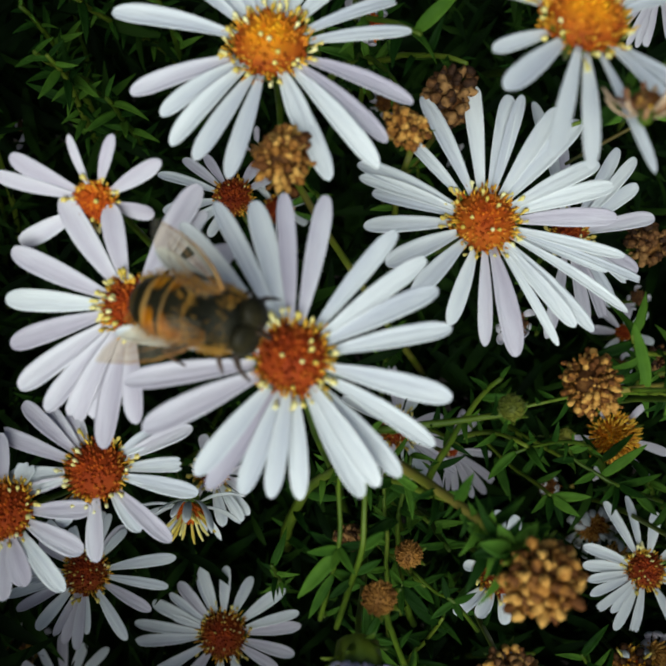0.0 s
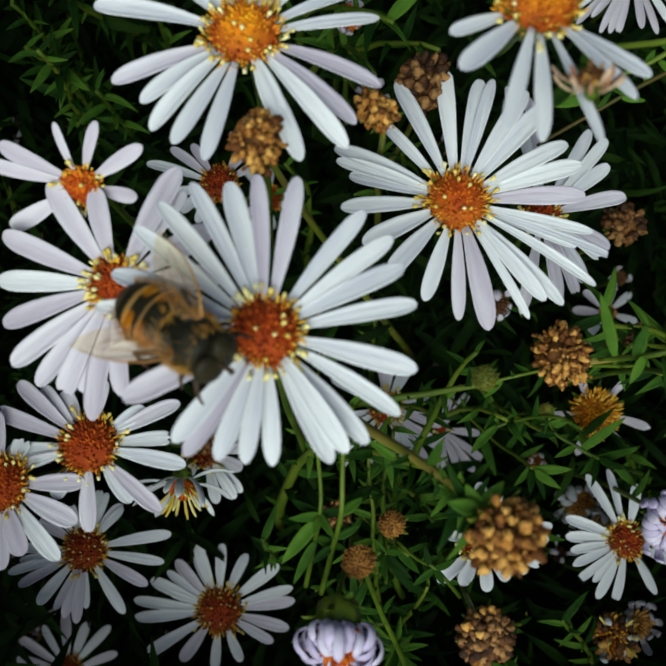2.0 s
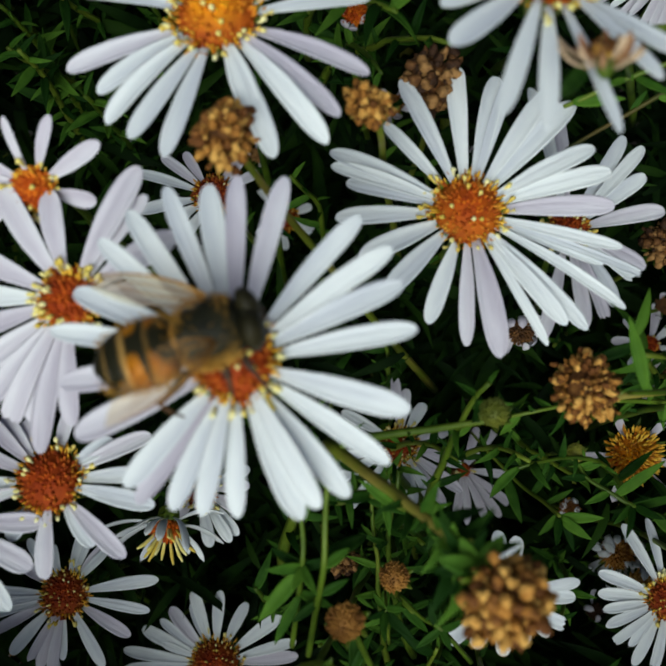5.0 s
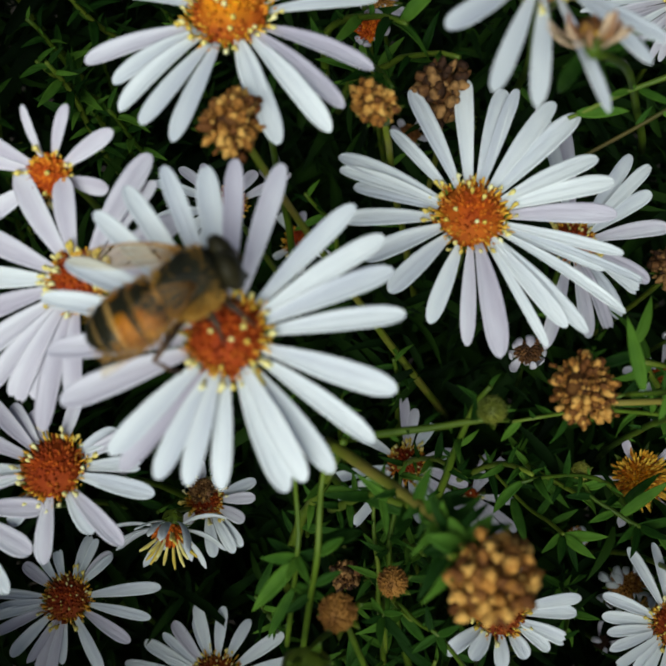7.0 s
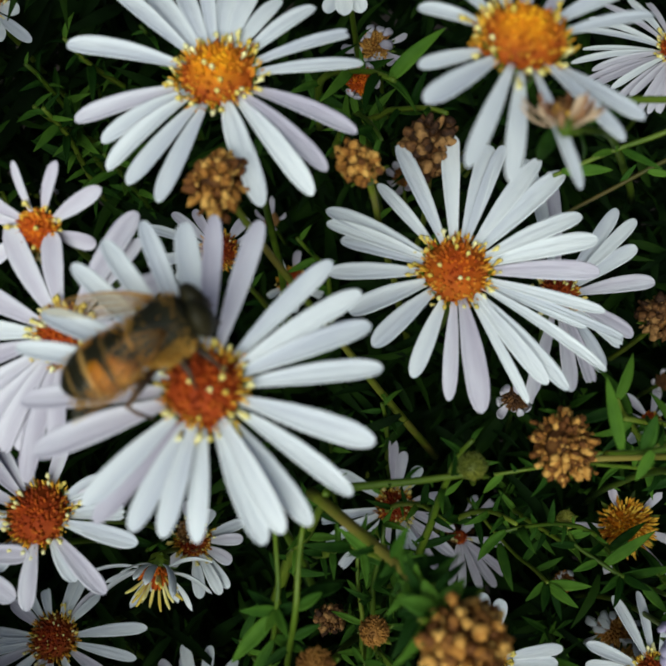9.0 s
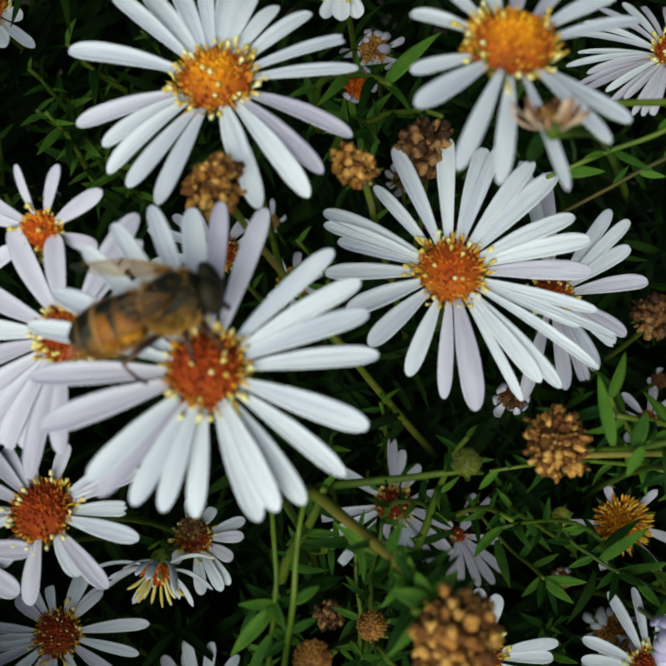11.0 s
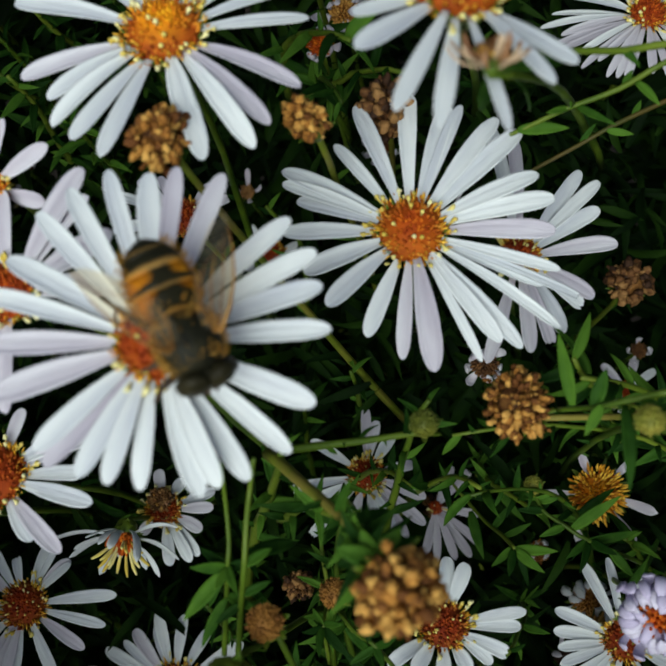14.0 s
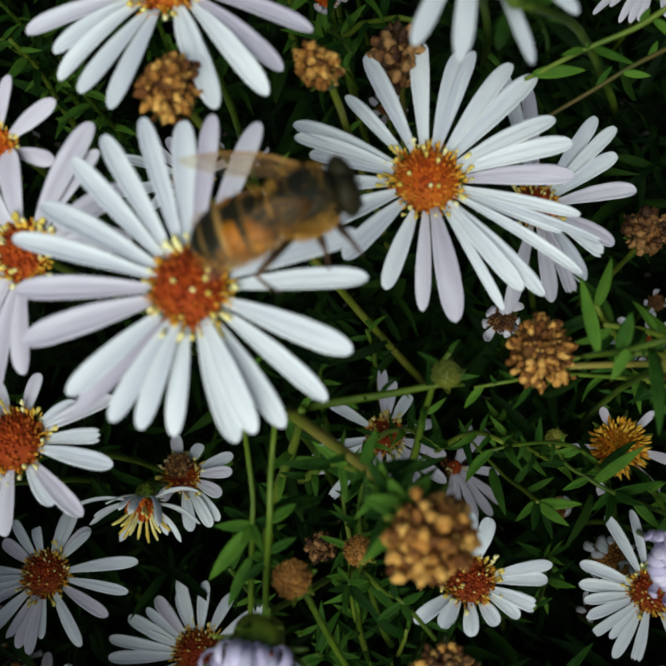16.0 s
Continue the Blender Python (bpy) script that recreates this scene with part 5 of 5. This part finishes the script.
        for k in range(4):
            pts = [(-9.0 * s * (1 - 0.08 * k), -sgn * (3.0 * math.sin(math.pi * s) ** 0.7 * (k / 3 - 0.34)), 0.25 * math.sin(3 * s) + 0.03) for s in (0.02, 0.25, 0.5, 0.75, 0.95)]
            part("vein", mesh("vein", *tube(pts, [0.2, 0.15, 0.11, 0.08, 0.04] if k == 0 else [0.1, 0.07, 0.05, 0.04, 0.025], 4), WING_VEIN), wing)
    # six legs
    for sgn in (-1, 1):
        for x, kx, fx in ((1.4, 2.0, 2.4), (0.0, 0.1, -0.2), (-1.6, -2.6, -3.6)):
            pts = [(x, sgn * 1.0, -1.5), (-3.3, sgn * 2.5, -1.1), (-5.0, sgn * 3.3, -1.5), (-4.6, sgn * 3.5, -2.7), (-4.0, sgn * 3.6, -3.8)] if x < -1 else [(x, sgn * 1.0, -1.5), (0.5 * (x + kx), sgn * 2.3, -1.5), (kx, sgn * 2.9, -2.0), (0.5 * (kx + fx), sgn * 3.2, -2.8), (fx, sgn * 3.4, -3.5)]
            part("leg", mesh("leg", *tube(pts, [0.3, 0.34, 0.2, 0.16, 0.1], 6), FLY_LEG), root)
    # a large one: longer than the drawing above
    for ob in root.children_recursive:
        grow = (1.04, 1.0, 1.0) if ob.name.split(".")[0] in ("wing", "vein") else (1.07, 1.10, 1.06)
        ob.data.transform(Matrix.Diagonal((*grow, 1)))
        ob.matrix_basis.translation = ob.matrix_basis.translation * 1.12
    return root


fly = drone_fly()

# seconds, middle of the body in the bank's space (mm), way ahead, way of its back
FLY = [
    (0, (-9.4, 1.1, 35.0), (0.87, -0.22, 0.45), (0, 0.2, 1)),
    (0.5, (-9.0, 0.6, 35.1), (0.82, -0.33, 0.46), (0, 0.2, 1)),
    (1, (-9.9, -0.7, 35.1), (0.79, -0.40, 0.47), (0.1, 0.2, 1)),
    (1.5, (-8.8, -0.2, 35.0), (0.82, -0.37, 0.44), (0.1, 0.2, 1)),
    (2, (-9.7, -3.4, 35.0), (0.76, -0.48, 0.45), (0.15, 0.1, 1)),
    (2.5, (-8.8, -4.0, 35.1), (0.78, -0.39, 0.48), (0.1, 0, 1)),
    (3, (-6.4, -6.0, 35.4), (0.88, -0.28, 0.39), (0, -0.1, 1)),
    (3.5, (-1.9, -3.3, 33.6), (1.00, 0.00, 0.00), (0, 0.25, 1)),
    (4, (-2.5, -2.0, 34.6), (1.00, 0.10, 0.00), (0, 0.4, 1)),
    (4.5, (-3.1, -1.9, 34.6), (0.96, 0.29, 0.00), (-0.1, 0.45, 1)),
    (5, (-3.5, -1.1, 34.6), (0.95, 0.30, 0.00), (-0.1, 0.5, 1)),
    (7.5, (-4.8, 0.2, 34.7), (0.85, 0.53, 0.00), (-0.2, 0.5, 0.9)),
    (8, (-4.1, 0.5, 34.7), (0.91, 0.41, 0.00), (-0.2, 0.5, 0.9)),
    (8.5, (-5.9, 0.6, 34.7), (0.87, 0.48, 0.00), (-0.2, 0.5, 0.85)),
    (9, (-5.3, 1.4, 34.7), (0.85, 0.53, 0.00), (-0.2, 0.5, 0.85)),
    (9.5, (-5.7, 1.6, 34.7), (0.88, 0.48, 0.00), (-0.2, 0.55, 0.8)),
    (12, (-0.6, 4.8, 33.8), (1.00, 0.08, 0.00), (0, 0.68, 0.7)),
    (12.5, (2.4, 3.1, 33.8), (0.90, -0.43, 0.00), (0.2, 0.6, 0.75)),
    (13, (2.7, 2.5, 33.8), (0.84, -0.55, 0.00), (0.3, 0.55, 0.75)),
    (13.5, (3.1, 0.3, 33.7), (0.66, -0.75, -0.00), (0.4, 0.35, 0.8)),
    (14, (2.3, -3.5, 33.7), (0.49, -0.87, 0.00), (0.4, 0.12, 0.9)),
    (14.5, (2.9, -3.8, 33.7), (0.55, -0.84, 0.00), (0.4, 0.12, 0.9)),
    (15, (4.0, -4.9, 33.7), (0.65, -0.76, 0.00), (0.4, 0.2, 0.85)),
    (15.5, (5.1, -5.2, 33.7), (0.70, -0.71, 0.00), (0.4, 0.25, 0.85)),
    (16, (10.0, 3.0, 35.7), (0.94, 0.35, 0.00), (-0.1, 0.5, 0.85)),
]


def fly_pose(place, ahead, back):
    x = Vector(ahead).normalized()
    z = Vector(back)
    z = (z - x * z.dot(x)).normalized()
    m = Matrix((x, z.cross(x), z)).transposed().to_4x4()
    return BANK @ Matrix.Translation(Vector(place) * MM) @ m


# seconds, shift of the visited flower in the bank's space (mm), turn (radians)
SWAY = [
    (0, -1.55, 0.78, 0.55, -0.100, 0.039, 0.100),
    (0.5, -1.67, 0.91, 0.67, -0.091, 0.048, 0.096),
    (1, -1.70, 0.82, 0.76, -0.083, 0.061, 0.097),
    (1.5, -1.33, 0.75, 0.84, -0.075, 0.072, 0.091),
    (2, -1.62, 0.49, 1.00, -0.085, 0.078, 0.085),
    (2.5, -1.65, 0.39, 1.14, -0.096, 0.083, 0.077),
    (3, -1.07, -0.30, 1.27, -0.109, 0.091, 0.068),
    (3.5, -0.30, 0.12, 0.76, -0.077, 0.116, 0.055),
    (4, -0.21, 0.00, 0.26, -0.045, 0.142, 0.041),
    (4.5, -0.59, 0.17, 0.38, -0.032, 0.021, 0.061),
    (5, -0.67, -0.13, 0.50, -0.018, -0.100, 0.079),
    (7.5, -1.09, -0.25, 1.40, -0.012, 0.049, 0.066),
    (8, -0.88, 0.02, 1.88, -0.037, 0.060, 0.076),
    (8.5, -1.00, 0.37, 2.33, -0.065, 0.073, 0.078),
    (9, -0.84, 0.32, 2.81, -0.091, 0.083, 0.081),
    (9.5, -0.90, 0.62, 2.51, -0.083, 0.081, 0.073),
    (12, -0.70, 1.89, 1.02, -0.047, 0.074, 0.032),
    (12.5, -0.06, 1.58, 0.72, -0.040, 0.071, 0.023),
    (13, -0.04, 1.29, 0.55, -0.022, 0.052, 0.019),
    (13.5, 0.11, 1.03, 0.38, -0.004, 0.033, 0.017),
    (14, -0.18, 0.33, 0.22, 0.014, 0.013, 0.014),
    (14.5, -0.00, 0.20, 0.07, 0.031, -0.007, 0.010),
    (15, -0.03, -0.01, -0.19, 0.008, 0.006, -0.002),
    (15.5, 0.46, -0.14, -0.52, -0.006, 0.018, -0.014),
    (16, 0.91, 0.96, -0.86, -0.020, 0.031, -0.024),
]


def motions():
    walk(fly, [(t, fly_pose(p, a, b)) for t, p, a, b in FLY])
    rest = main_flower.matrix_basis.copy()
    for_bank = BANK.inverted() @ rest
    hub = Matrix.Translation(for_bank.translation)
    rows = []
    for t, x, y, z, a, b, c in SWAY:
        turn = Matrix.Rotation(Vector((a, b, c)).length, 4, Vector((a, b, c)).normalized()) if a or b or c else Matrix()
        rows.append((t, BANK @ Matrix.Translation(Vector((x, y, z)) * MM) @ hub @ turn @ hub.inverted() @ for_bank))
    walk(main_flower, rows)


motions()
